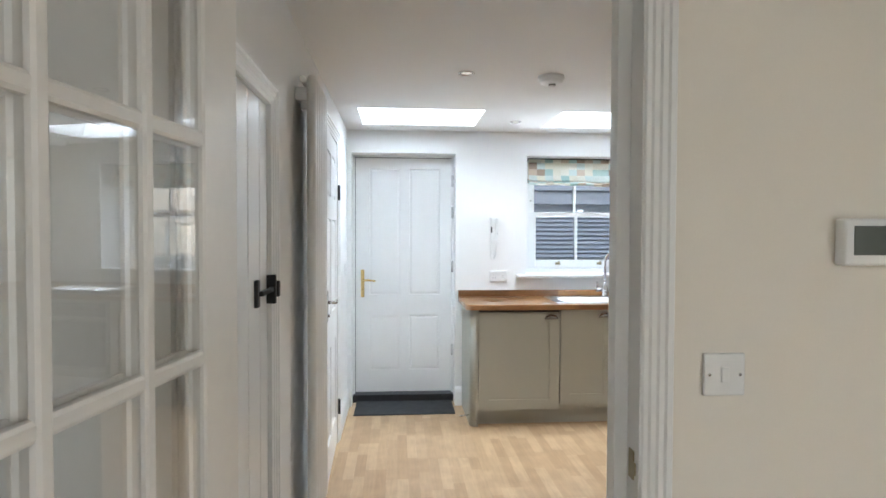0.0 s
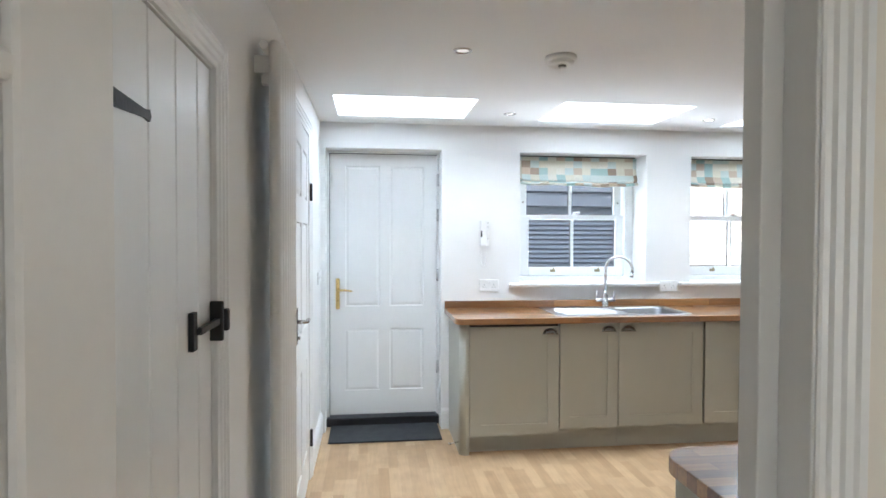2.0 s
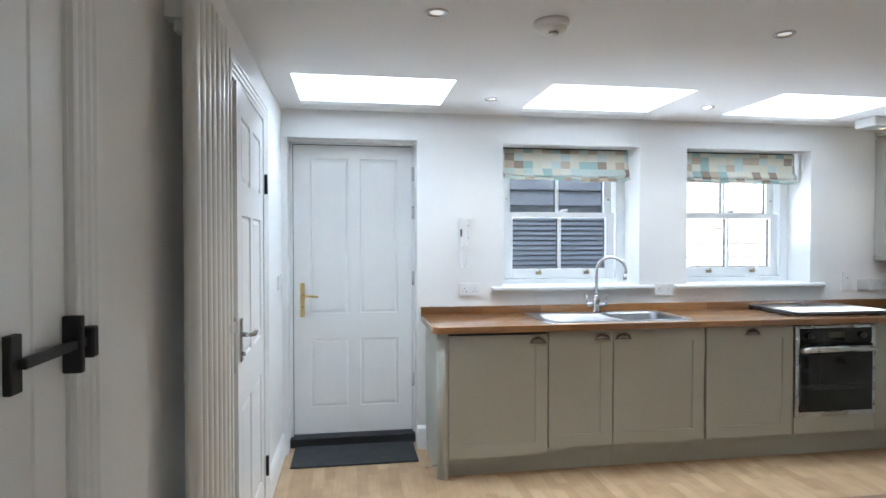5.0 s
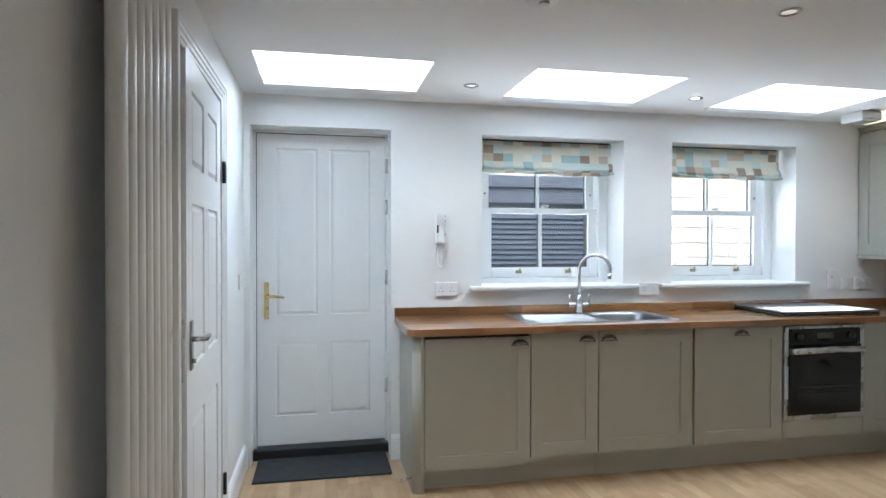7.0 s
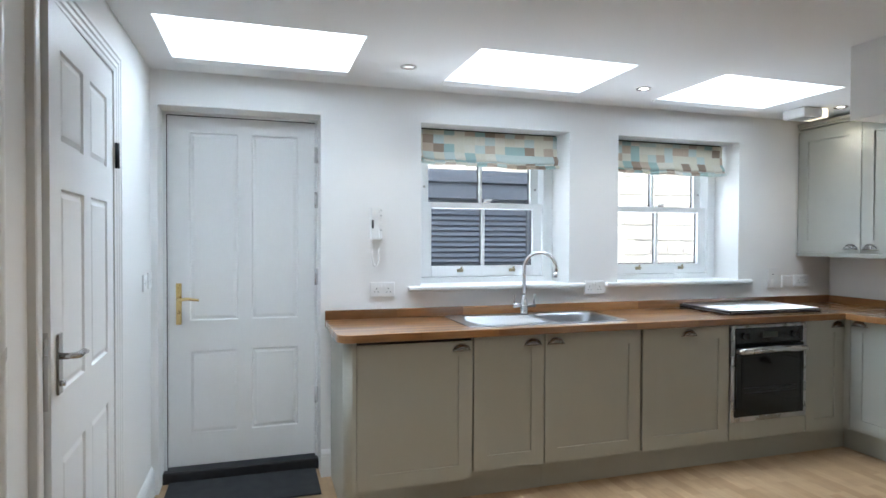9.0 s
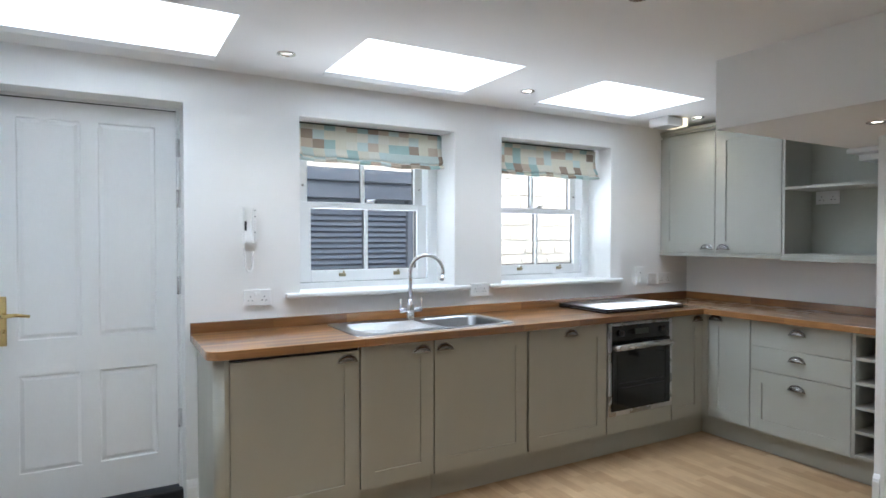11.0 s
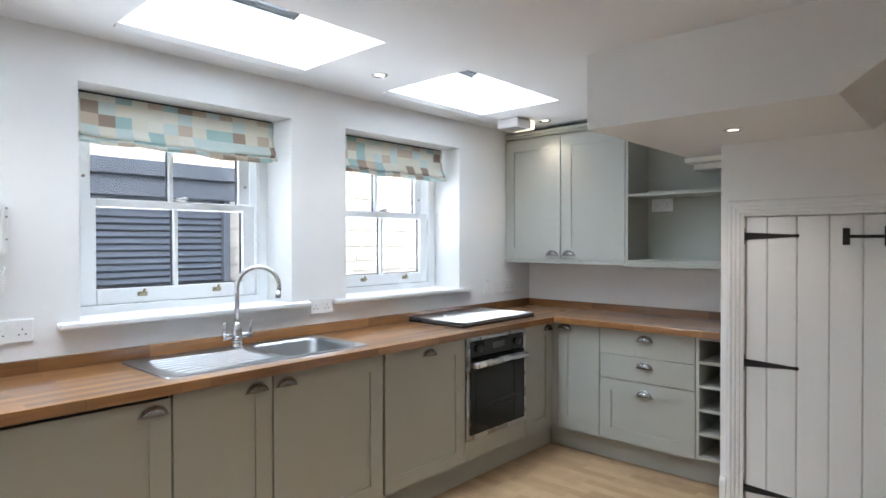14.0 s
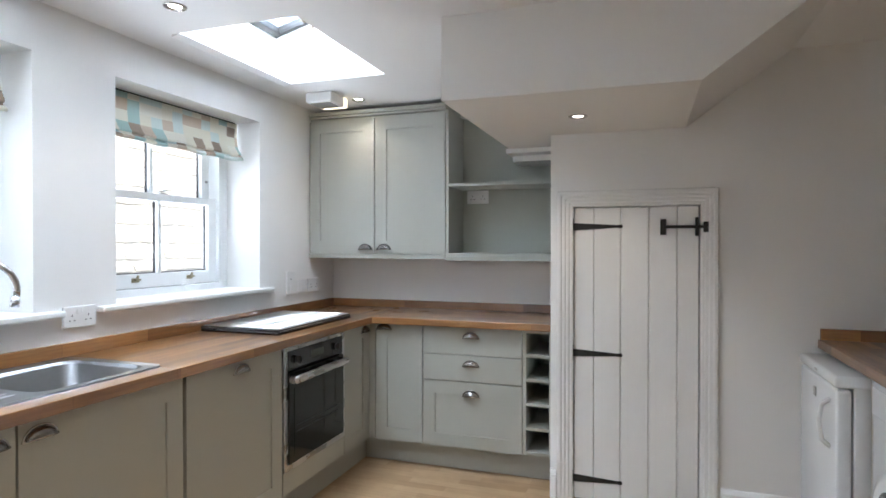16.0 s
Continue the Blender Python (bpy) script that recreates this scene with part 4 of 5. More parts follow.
cp = part("control_panel", boxes((x0 + 0.03, x1 - 0.03, YF - 0.008, YF + 0.01, 0.742, 0.838), bevel=0.002), BLACKGLASS, ov)
for kx in (3.31, 3.695):
    part("knob", lathe([(0, 0.022), (0.014, 0.022), (0.018, 0.010), (0.020, 0.0), (0, 0)], 20, "y", (kx, YF - 0.028, 0.790)), BLACK, cp)
part("display", boxes((3.445, 3.565, YF - 0.0095, YF - 0.008, 0.775, 0.812)), LCD, cp)
dr = part("door", boxes((x0 + 0.03, x1 - 0.03, YF - 0.016, YF + 0.01, 0.297, 0.736), bevel=0.003), OVENGLASS, ov, "black glass oven door")
part("inner_window", boxes((x0 + 0.07, x1 - 0.07, YF - 0.0175, YF - 0.016, 0.335, 0.655)), BLACKGLASS, dr)
for z in (0.44, 0.47):
    part("rack_edge", boxes((x0 + 0.09, x1 - 0.09, YF - 0.0185, YF - 0.0175, z, z + 0.004)), BLACK, dr)
bm = tube([(x0 + 0.045, YF - 0.016, 0.700), (x0 + 0.047, YF - 0.045, 0.704), (x0 + 0.07, YF - 0.054, 0.707), (3.504, YF - 0.060, 0.712), (x1 - 0.07, YF - 0.054, 0.707), (x1 - 0.047, YF - 0.045, 0.704), (x1 - 0.045, YF - 0.016, 0.700)], 0.019, 12)
part("handle", bm, STEEL, dr, "brushed steel bar handle")
of = thing("oven_filler", (3.5, YF, 0.155), "sage painted panel below the oven", "panel")
part("panel", boxes((3.207, 3.801, YF, YF + 0.02, 0.155, 0.262), bevel=0.002), SAGE, of)

# end post and end panel
ep = thing("end_post", (0.92, YF, 0), "sage painted rounded end post of the units", "panel")
bm = bmesh.new()
pr = [(0.938, YF + 0.060), (0.938, YF - 0.002)] + [(0.918 - 0.042 * math.sin(a * math.pi / 12), YF + 0.04 - 0.042 * math.cos(a * math.pi / 12)) for a in range(0, 7)] + [(0.876, YF + 0.060)]
ra = [bm.verts.new((x, y, 0.0)) for x, y in pr]
rb = [bm.verts.new((x, y, 0.862)) for x, y in pr]
for i in range(len(pr)):
    f = bm.faces.new((ra[i], ra[(i + 1) % len(pr)], rb[(i + 1) % len(pr)], rb[i]))
    f.smooth = 1 < i < len(pr) - 2
bm.faces.new(ra)
bm.faces.new(rb)
bmesh.ops.recalc_face_normals(bm, faces=bm.faces)
part("post", bm, SAGE, ep)
part("panel", boxes((0.876, 0.896, YF + 0.060, YB - 0.001, 0.0, 0.862), bevel=0.001), SAGE, ep)

# plinths
pl = thing("plinth", (2.4, YF + 0.05, 0), "sage painted plinth under the units", "plinth")
part("board", boxes((0.940, 1.975, YF + 0.060, YF + 0.076, 0.0, 0.150), bevel=0.001), SAGE, pl)
part("board", boxes((1.977, 4.208, YF + 0.062, YF + 0.078, 0.0, 0.150), bevel=0.001), SAGE, pl)
part("board", boxes((4.208, 4.224, 3.664, YF + 0.061, 0.0, 0.150), bevel=0.001), SAGE, pl)

# worktops
ZT, ZU = 0.907, 0.867
SX0, SX1, SY0, SY1 = 1.545, 2.525, 4.835, 5.305   # sink cut-out


def rounded_slab(pts, z0, z1, holes=()):
    """A slab over an outline in plan with eased edges."""
    bm = bmesh.new()
    lo = [bm.verts.new((x, y, z0)) for x, y in pts]
    hi = [bm.verts.new((x, y, z1)) for x, y in pts]
    n = len(pts)
    for i in range(n):
        bm.faces.new((lo[i], lo[(i + 1) % n], hi[(i + 1) % n], hi[i]))
    bm.faces.new(lo[::-1])
    bm.faces.new(hi)
    bmesh.ops.recalc_face_normals(bm, faces=bm.faces)
    rim = [e for e in bm.edges if abs(e.verts[0].co.z - e.verts[1].co.z) < 1e-6]
    bmesh.ops.bevel(bm, geom=rim, offset=0.003, segments=2, affect="EDGES", profile=0.5)
    return bm


def arc(cx, cy, r, a0, a1, n=7):
    return [(cx + r * math.cos(radians(a0 + (a1 - a0) * i / n)), cy + r * math.sin(radians(a0 + (a1 - a0) * i / n))) for i in range(n + 1)]


wt = thing("worktop", (2.4, 5.05, ZU), "oiled oak block worktop with upstand, worn at the sink", "worktop")
YW, XW = 4.758, 4.082
part("top", rounded_slab([(0.842, YB - 0.001)] + arc(0.842 + 0.07, YW + 0.07, 0.07, 180, 270) + [(SX0 + 0.02, YW), (SX0 + 0.02, SY1 - 0.02), (SX0 + 0.02, YB - 0.001)], ZU, ZT), OAK_X, wt)
part("top", rounded_slab([(SX0 + 0.021, YW), (SX1 - 0.02, YW), (SX1 - 0.02, SY0 + 0.02), (SX0 + 0.021, SY0 + 0.02)], ZU, ZT), OAK_X, wt)
part("top", rounded_slab([(SX0 + 0.021, SY1 - 0.02), (SX1 - 0.02, SY1 - 0.02), (SX1 - 0.02, YB - 0.001), (SX0 + 0.021, YB - 0.001)], ZU, ZT), OAK_X, wt)
part("top", rounded_slab([(SX1 - 0.019, YW), (XW, YW), (XA - 0.001, YW), (XA - 0.001, YB - 0.001), (SX1 - 0.019, YB - 0.001)], ZU, ZT), OAK_X, wt)
part("top", rounded_slab([(XW, YRET + 0.001), (XA - 0.001, YRET + 0.001), (XA - 0.001, YW - 0.001), (XW, YW - 0.001)], ZU, ZT), OAK_Y, wt)
part("upstand", boxes((0.842, XA - 0.022, YB - 0.020, YB - 0.0005, ZT, 0.960), bevel=0.002), OAK_X, wt)
part("upstand", boxes((XA - 0.021, XA - 0.0005, YRET + 0.001, YB - 0.0005, ZT, 0.958), bevel=0.002), OAK_Y, wt)


# sink
sk = thing("sink", (2.03, 5.07, ZT), "stainless steel inset sink with ribbed drainer and deep bowl", "sink")
bm = bmesh.new()
BX0, BX1, BY0, BY1, BD = 2.080, 2.492, 4.868, 5.250, 0.175
zt = ZT + 0.004


def loop(x0, x1, y0, y1, r, z, n=5):
    pts = arc(x1 - r, y1 - r, r, 0, 90, n) + arc(x0 + r, y1 - r, r, 90, 180, n) + arc(x0 + r, y0 + r, r, 180, 270, n) + arc(x1 - r, y0 + r, r, 270, 360, n)
    return [bm.verts.new((x, y, z)) for x, y in pts]


def bridge(a, b, round_=True):
    n = len(a)
    for i in range(n):
        bm.faces.new((a[i], a[(i + 1) % n], b[(i + 1) % n], b[i])).smooth = round_


rings = [loop(SX0 - 0.004, SX1 + 0.004, SY0 - 0.004, SY1 + 0.004, 0.045, ZT + 0.0005), loop(SX0, SX1, SY0, SY1, 0.042, zt + 0.002), loop(SX0 + 0.012, SX1 - 0.012, SY0 + 0.012, SY1 - 0.012, 0.036, zt)]
for a, b in zip(rings, rings[1:]):
    bridge(a, b, False)
inner = rings[-1]
bowl = [loop(BX0, BX1, BY0, BY1, 0.06, zt), loop(BX0 + 0.010, BX1 - 0.010, BY0 + 0.010, BY1 - 0.010, 0.058, zt - 0.010), loop(BX0 + 0.022, BX1 - 0.022, BY0 + 0.022, BY1 - 0.022, 0.055, zt - BD + 0.03), loop(BX0 + 0.05, BX1 - 0.05, BY0 + 0.05, BY1 - 0.05, 0.05, zt - BD)]
bridge(inner, bowl[0], False)
bridge(bowl[0], bowl[1], False)
for a, b in zip(bowl[1:], bowl[2:]):
    bridge(a, b)
bm.faces.new(bowl[-1])
bmesh.ops.recalc_face_normals(bm, faces=bm.faces)
part("basin", bm, SINKSTEEL, sk)
for i in range(8):
    y = 4.882 + i * 0.047
    bm = tube([(1.585 + 0.010 * abs(i - 3.5), y, zt - 0.006), (1.61 + 0.010 * abs(i - 3.5), y, zt - 0.002), (2.02, y + (5.05 - y) * 0.22, zt - 0.002), (2.055, y + (5.05 - y) * 0.25, zt - 0.006)], 0.0056, 10)
    part("drainer_rib", bm, RIBSTEEL, sk)
part("waste", lathe([(0, 0.002), (0.03, 0.002), (0.042, 0.004), (0.044, 0.0), (0, 0)], 24, "z", (2.28, 5.06, zt - BD)), CHROME, sk)

# tap
tp = thing("kitchen_tap", (2.055, 5.262, zt), "chrome mixer tap with swan neck and two levers", "tap")
TX, TY = 2.055, 5.262
part("body", lathe([(0, 0), (0.030, 0), (0.030, 0.008), (0.024, 0.014), (0.024, 0.085), (0.020, 0.095), (0.013, 0.105), (0.012, 0.12), (0, 0.12)], 24, "z", (TX, TY, zt)), CHROME, tp)
for z in (0.022, 0.034, 0.046):
    part("ring", lathe([(0.0242, 0), (0.0262, 0.002), (0.0262, 0.006), (0.0242, 0.008)], 24, "z", (TX, TY, zt + z)), CHROME, tp)
neck = [(TX, TY, zt + 0.11), (TX, TY, zt + 0.28)]
ux, uy = 0.86, -0.51
for i in range(0, 13):
    a = math.pi - i * math.pi * 1.08 / 12
    neck.append((TX + ux * 0.098 * (1 + math.cos(a)), TY + uy * 0.098 * (1 + math.cos(a)), zt + 0.285 + 0.098 * math.sin(a)))
part("neck", tube(neck, 0.0115, 14), CHROME, tp)
e = Vector(neck[-1])
part("nozzle", tube([e, e + Vector((-0.003, 0.002, -0.030))], 0.014, 14), CHROME, tp)
for s in (-1, 1):
    bm = tube([(TX + s * 0.015, TY, zt + 0.055), (TX + s * 0.075, TY, zt + 0.055)], [0.013, 0.016], 14)
    tube([(TX + s * 0.066, TY, zt + 0.055), (TX + s * 0.067, TY - 0.004, zt + 0.085), (TX + s * 0.070, TY - 0.012, zt + 0.125)], [0.010, 0.0055, 0.0075], 10, bm=bm)
    part("lever", bm, CHROME, tp)

# hob with an oven shelf lying on it
hb = thing("hob", (3.63, 5.09, ZT), "black glass hob set in the worktop", "hob")
part("glass", boxes((3.262, 3.995, 4.855, 5.322, ZT, ZT + 0.010), bevel=0.003), BLACKGLASS, hb)
rk = thing("wire_shelf", (3.63, 5.09, ZT + 0.007), "chrome wire oven shelf lying on the hob", "oven shelf")
zr = ZT + 0.026
bm = bmesh.new()
for y in (4.862, 5.316):
    for z in (zr - 0.003, zr - 0.012):
        tube([(3.264, y, z), (3.992, y, z)], 0.0040, 6, bm=bm)
for x in (3.265, 3.991):
    tube([(x, 4.862, zr - 0.006), (x, 5.316, zr - 0.006)], 0.0050, 6, bm=bm)
part("rim", bm, BLACK, rk, "dark frame of the shelf")
for i in range(46):
    x = 3.280 + i * (0.695 / 45)
    part("wire", tube([(x, 4.860, zr - 0.012), (x, 4.862, zr + 0.003), (x, 5.316, zr + 0.003), (x, 5.318, zr - 0.012)], 0.0027, 6), SILVER, rk)

# wall units
wu = thing("wall_cabinet", (0, 0, 0), "sage painted two-door wall cabinet with cup handles", "wall cabinet", world=False, m=pose(4.335, 5.352, 0, 0, 0, -90))
part("body", boxes((0.004, 0.982, 0.022, 0.328, 1.285, 2.195), bevel=0.001), SAGE_IN, wu)
for a, b, hx in ((0.006, 0.488, 0.425), (0.496, 0.980, 0.560)):
    bm = shaker(b - a, 0.885, 0.08, 0.08)
    bm.transform(Matrix.Translation((a, 0, 1.292)))
    f = part("door", bm, SAGE, wu)
    cup_pull(f, hx, 1.315, Matrix())
part("light_pelmet", boxes((0.0, 0.982, -0.004, 0.02, 1.258, 1.285), bevel=0.003), SAGE, wu)
part("cornice", boxes((0.0, 0.985, 0.004, 0.30, 2.198, 2.214), (0.0, 0.985, -0.006, 0.32, 2.216, 2.238), bevel=0.003), SAGE, wu)
os_ = thing("open_shelf_unit", (0, 0, 0), "sage painted open wall shelf cut to fit under the stairs", "shelf unit", world=False, m=pose(4.335, 4.367, 0, 0, 0, -90))
part("side_panel", boxes((0.0, 0.018, 0.0, 0.328, 1.275, 2.195), bevel=0.001), SAGE, os_)
part("side_panel", boxes((0.685, 0.703, 0.0, 0.328, 1.275, 1.86), bevel=0.001), SAGE, os_)
part("shelf", boxes((0.018, 0.685, 0.004, 0.315, 1.712, 1.730), bevel=0.001), SAGE, os_)
part("bottom_panel", boxes((0.018, 0.685, 0.0, 0.328, 1.275, 1.293), bevel=0.001), SAGE, os_)
part("back_panel", boxes((0.018, 0.685, 0.316, 0.328, 1.293, 1.86), (0.018, 0.400, 0.316, 0.328, 1.86, 2.195)), SAGE_IN, os_)
part("light_pelmet", boxes((0.0, 0.703, -0.008, 0.018, 1.248, 1.275), bevel=0.003), SAGE, os_)
part("top_filler", boxes((0.385, 0.703, -0.002, 0.328, 1.900, 1.928), (0.405, 0.703, 0.10, 0.328, 1.862, 1.899), bevel=0.002), GLOSS, os_, "white boxed filler under the soffit")


# ---- sockets, switches, phone ----
def plate(name, label, category, w, h, m, kind):
    """A moulded faceplate in its own metres: back on y 0, centred."""
    s = thing(name, (0, 0, 0), label, category, "wall plates", world=False, m=m)
    part("faceplate", boxes((-w / 2, w / 2, -0.010, 0.0, -h / 2, h / 2), bevel=0.003), PLASTIC, s)
    if kind == "double":
        for c in (-0.036, 0.036):
            for dx, dz, sx, sz in ((0, 0.006, 0.004, 0.008), (-0.011, -0.014, 0.007, 0.004), (0.011, -0.014, 0.007, 0.004)):
                part("pin_slot", boxes((c + dx - sx / 2, c + dx + sx / 2, -0.0105, -0.0098, dz - sz / 2, dz + sz / 2)), BLACK, s)
        for c in (-0.011, 0.011):
            part("rocker", boxes((c - 0.006, c + 0.006, -0.013, -0.009, 0.012, 0.030), bevel=0.0015), PLASTIC, s)
    elif kind == "rocker":
        part("rocker", boxes((-0.008, 0.008, -0.014, -0.009, -0.016, 0.016), bevel=0.002), PLASTIC, s)
        for c in (-0.032, 0.032):
            part("screw", lathe([(0, 0.001), (0.003, 0.001), (0.003, 0), (0, 0)], 10, "y", (c, -0.0112, 0)), PEWTER, s)
    elif kind == "tall":
        part("rocker", boxes((-0.010, 0.010, -0.015, -0.009, -0.052, -0.012), bevel=0.002), PLASTIC, s)
        part("neon", boxes((-0.006, 0.006, -0.0115, -0.0095, 0.02, 0.028), bevel=0.0006), GREYPLATE, s)
    elif kind == "spur":
        part("rocker", boxes((-0.008, 0.008, -0.014, -0.009, 0.0, 0.018), bevel=0.002), PLASTIC, s)
        part("fuse_holder", boxes((-0.012, 0.012, -0.012, -0.009, -0.028, -0.012), bevel=0.001), PLASTIC, s)
    return s


back = lambda x, z: pose(x, YB, z)
plate("socket", "white double socket above the worktop", "socket", 0.147, 0.087, back(1.178, 1.075), "double")
plate("socket", "white double socket between the window boards", "socket", 0.147, 0.087, back(2.607, 1.058), "double")
plate("switch", "white tall cooker switch plate", "switch", 0.086, 0.146, back(4.106, 1.100), "tall")
plate("switch", "white fused switch plate", "switch", 0.086, 0.086, back(4.238, 1.072), "spur")
plate("socket", "white double socket near the corner", "socket", 0.147, 0.087, back(4.383, 1.072), "double")
plate("socket", "white double socket inside the open shelf", "socket", 0.147, 0.087, pose(4.650, 4.245, 1.665, 0, 0, -90), "double")
plate("switch", "white light switch in the hall", "switch", 0.086, 0.086, pose(1.000, YH0, 1.146), "rocker")
leftw = lambda y, z: pose(XL, y, z, 0, 0, 90)
plate("switch", "white light switch beside the back door", "switch", 0.086, 0.086, leftw(5.16, 1.150), "rocker")
plate("switch", "white light switch beside the back door", "switch", 0.086, 0.086, leftw(5.285, 1.155), "rocker")
plate("switch", "white light switch behind the radiator", "switch", 0.086, 0.086, leftw(3.37, 1.19), "rocker")

PX0, PX1, PZ0, PZ1 = 1.101, 1.171, 1.373, 1.558   # entry phone
ph = thing("entry_phone", ((PX0 + PX1) / 2, YB, PZ0), "white wall-mounted entry phone with curled cord", "telephone")
part("base", boxes((PX0 + 0.004, PX1, YB - 0.026, YB, PZ0, PZ1 - 0.004), bevel=0.006, seg=3), PLASTIC, ph)
# handset: broad ear and mouth pieces with a waist between them
bm = bmesh.new()
rings = []
for k in range(13):
    v = k / 12
    waist = 0.006 * math.sin(math.pi * v) ** 2
    hx0, hx1 = PX0, PX0 + (PX1 - PX0) * 0.80 - waist
    hy = YB - 0.052 + 0.010 * math.sin(math.pi * v) ** 2
    z = PZ0 - 0.002 + (PZ1 - PZ0 + 0.002) * v
    rings.append([bm.verts.new(c) for c in ((hx0, YB - 0.024, z), (hx0, hy + 0.008, z), (hx0 + 0.008, hy, z), (hx1 - 0.010, hy, z), (hx1, hy + 0.010, z), (hx1, YB - 0.024, z))])
for p, q in zip(rings, rings[1:]):
    for i in range(6):
        bm.faces.new((p[i], p[(i + 1) % 6], q[(i + 1) % 6], q[i]))
bm.faces.new(rings[0])
bm.faces.new(rings[-1])
bmesh.ops.recalc_face_normals(bm, faces=bm.faces)
part("handset", bm, PLASTIC, ph)
part("speaker_slot", boxes((PX0 + 0.006, PX0 + 0.017, YB - 0.0475, YB - 0.040, 1.436, 1.485), bevel=0.0005), BLACK, ph)
for z in (PZ1 - 0.018, PZ1 - 0.050, PZ0 + 0.050):
    part("button", boxes((PX1 - 0.010, PX1 - 0.003, YB - 0.028, YB - 0.025, z, z + 0.007), bevel=0.001), GREYPLATE, ph)
cord = []
for i in range(141):
    v = i / 140
    a = math.pi * v
    cord.append((PX0 + 0.030 - 0.022 * math.cos(a + math.pi) + 0.0035 * math.cos(i * 1.1), YB - 0.028 + 0.0035 * math.sin(i * 1.1), PZ0 + 0.004 - (PZ0 - 1.212) * math.sin(a) ** 0.7 - 0.055 * (1 - v) * (1 - math.sin(a))))
part("cord", tube(cord, 0.0030, 6), PLASTIC, ph)

th = thing("thermostat", (1.294, YH0, 1.367), "white wall thermostat with a grey display", "thermostat")
part("case", smooth(boxes((1.234, 1.372, YH0 - 0.030, YH0, 1.367, 1.462), bevel=0.006, seg=3)), PLASTIC, th)
part("display", boxes((1.254, 1.339, YH0 - 0.0315, YH0 - 0.029, 1.388, 1.447), bevel=0.0008), LCD, th)


# ---- ceiling fittings ----
def downlight(x, y, z, bright, group="ceiling spotlights"):
    s = thing("ceiling_spotlight", (0, 0, 0), "recessed chrome ceiling spotlight, lit warm", "spotlight", group, world=False, m=pose(x, y, z))
    part("bezel", lathe([(0.026, 0.010), (0.030, -0.003), (0.038, -0.006), (0.043, -0.004), (0.044, 0.0005), (0.030, 0.002)], 28), PEWTER, s)
    part("bulb", lathe([(0, -0.0025), (0.016, -0.002), (0.024, -0.0005)], 20), SPOTGLOW if bright else SPOTDIM, s)


for k, (x, y, z) in enumerate(SPOTS):
    downlight(x, y, z, k in (2, 3, 5))

sm = thing("smoke_alarm", (1.16, 3.63, ZC), "round white ceiling smoke alarm", "smoke alarm")
part("base", lathe([(0, 0), (0.070, 0), (0.072, -0.010), (0.066, -0.024), (0, -0.024)], 32, "z", (1.16, 3.63, ZC)), PLASTIC, sm)
part("cover", lathe([(0.060, -0.024), (0.058, -0.034), (0.045, -0.042), (0, -0.043)], 32, "z", (1.16, 3.63, ZC)), PLASTIC, sm)
part("sensor", lathe([(0.018, -0.043), (0.018, -0.058), (0.012, -0.062), (0, -0.062)], 20, "z", (1.16, 3.61, ZC)), PLASTIC, sm)
part("vent", lathe([(0.0185, -0.046), (0.0185, -0.055)], 20, "z", (1.16, 3.61, ZC)), GREYPLATE, sm)

EX0, EX1, EY0, EY1 = 3.945, 4.165, 4.960, 5.135
ex = thing("emergency_light", (4.1, 5.2, ZC), "white ceiling light box with a warm lit lens", "light fitting")
part("case", smooth(boxes((EX0, EX0 + 0.17, EY0, EY1, ZC - 0.065, ZC), bevel=0.012, seg=3)), PLASTIC, ex)
part("lens", smooth(boxes((EX0 + 0.171, EX1, EY0 + 0.006, EY1 - 0.006, ZC - 0.060, ZC - 0.004), bevel=0.006)), TUBEGLOW, ex, "warm lit lens")
part("grille", boxes((EX0 + 0.02, EX0 + 0.15, EY0 + 0.02, EY1 - 0.02, ZC - 0.068, ZC - 0.064)), GREYPLATE, ex)

# ---- radiator ----
rd = thing("radiator", (0.0, 3.01, 0.2), "tall white column radiator on the wall", "radiator")
RX, R0, R1, RZ0, RZ1 = -0.002, 2.866, 3.266, 0.22, 2.052
nc = 7
for i in range(nc):
    y = R0 + (i + 0.5) * (R1 - R0) / nc
    w = (R1 - R0) / nc / 2 - 0.0015
    bm = tube([(0, y, RZ0), (0, y, RZ0 + 0.004), (0, y, RZ0 + 0.016), (0, y, RZ1 - 0.016), (0, y, RZ1 - 0.004), (0, y, RZ1)], [w * 0.6, w * 0.86, w, w, w * 0.86, w * 0.6], 18)
    bm.transform(Matrix.Translation((RX + 0.003, 0, 0)) @ Matrix.Scale(0.72, 4, (1, 0, 0)))
    part("column", bm, RADPAINT, rd)
for z in (RZ1 - 0.03, RZ0 + 0.03):
    part("header", tube([(RX - 0.027, R0 - 0.004, z + 0.010), (RX - 0.027, R1 + 0.004, z + 0.010)], 0.013, 16), RADPAINT, rd)
    part("bracket", boxes((XL, RX - 0.015, R0 + 0.062, R0 + 0.110, z - 0.060, z - 0.004), (XL + 0.020, RX - 0.014, R0 + 0.070, R0 + 0.105, z - 0.092, z - 0.061), bevel=0.003), RADPAINT, rd)
for y in (R0 + 0.02, R1 - 0.02):
    bm = tube([(RX - 0.03, y, RZ0 + 0.02), (RX - 0.03, y, 0.12)], 0.010, 10)
    tube([(RX - 0.03, y, 0.13), (RX - 0.03, y, 0.0)], 0.0075, 10, bm=bm)
    tube([(RX - 0.03, y - 0.015, 0.15), (RX - 0.03, y + 0.03, 0.15)], 0.016, 12, bm=bm)
    part("valve", bm, CHROME, rd, "chrome radiator valve")

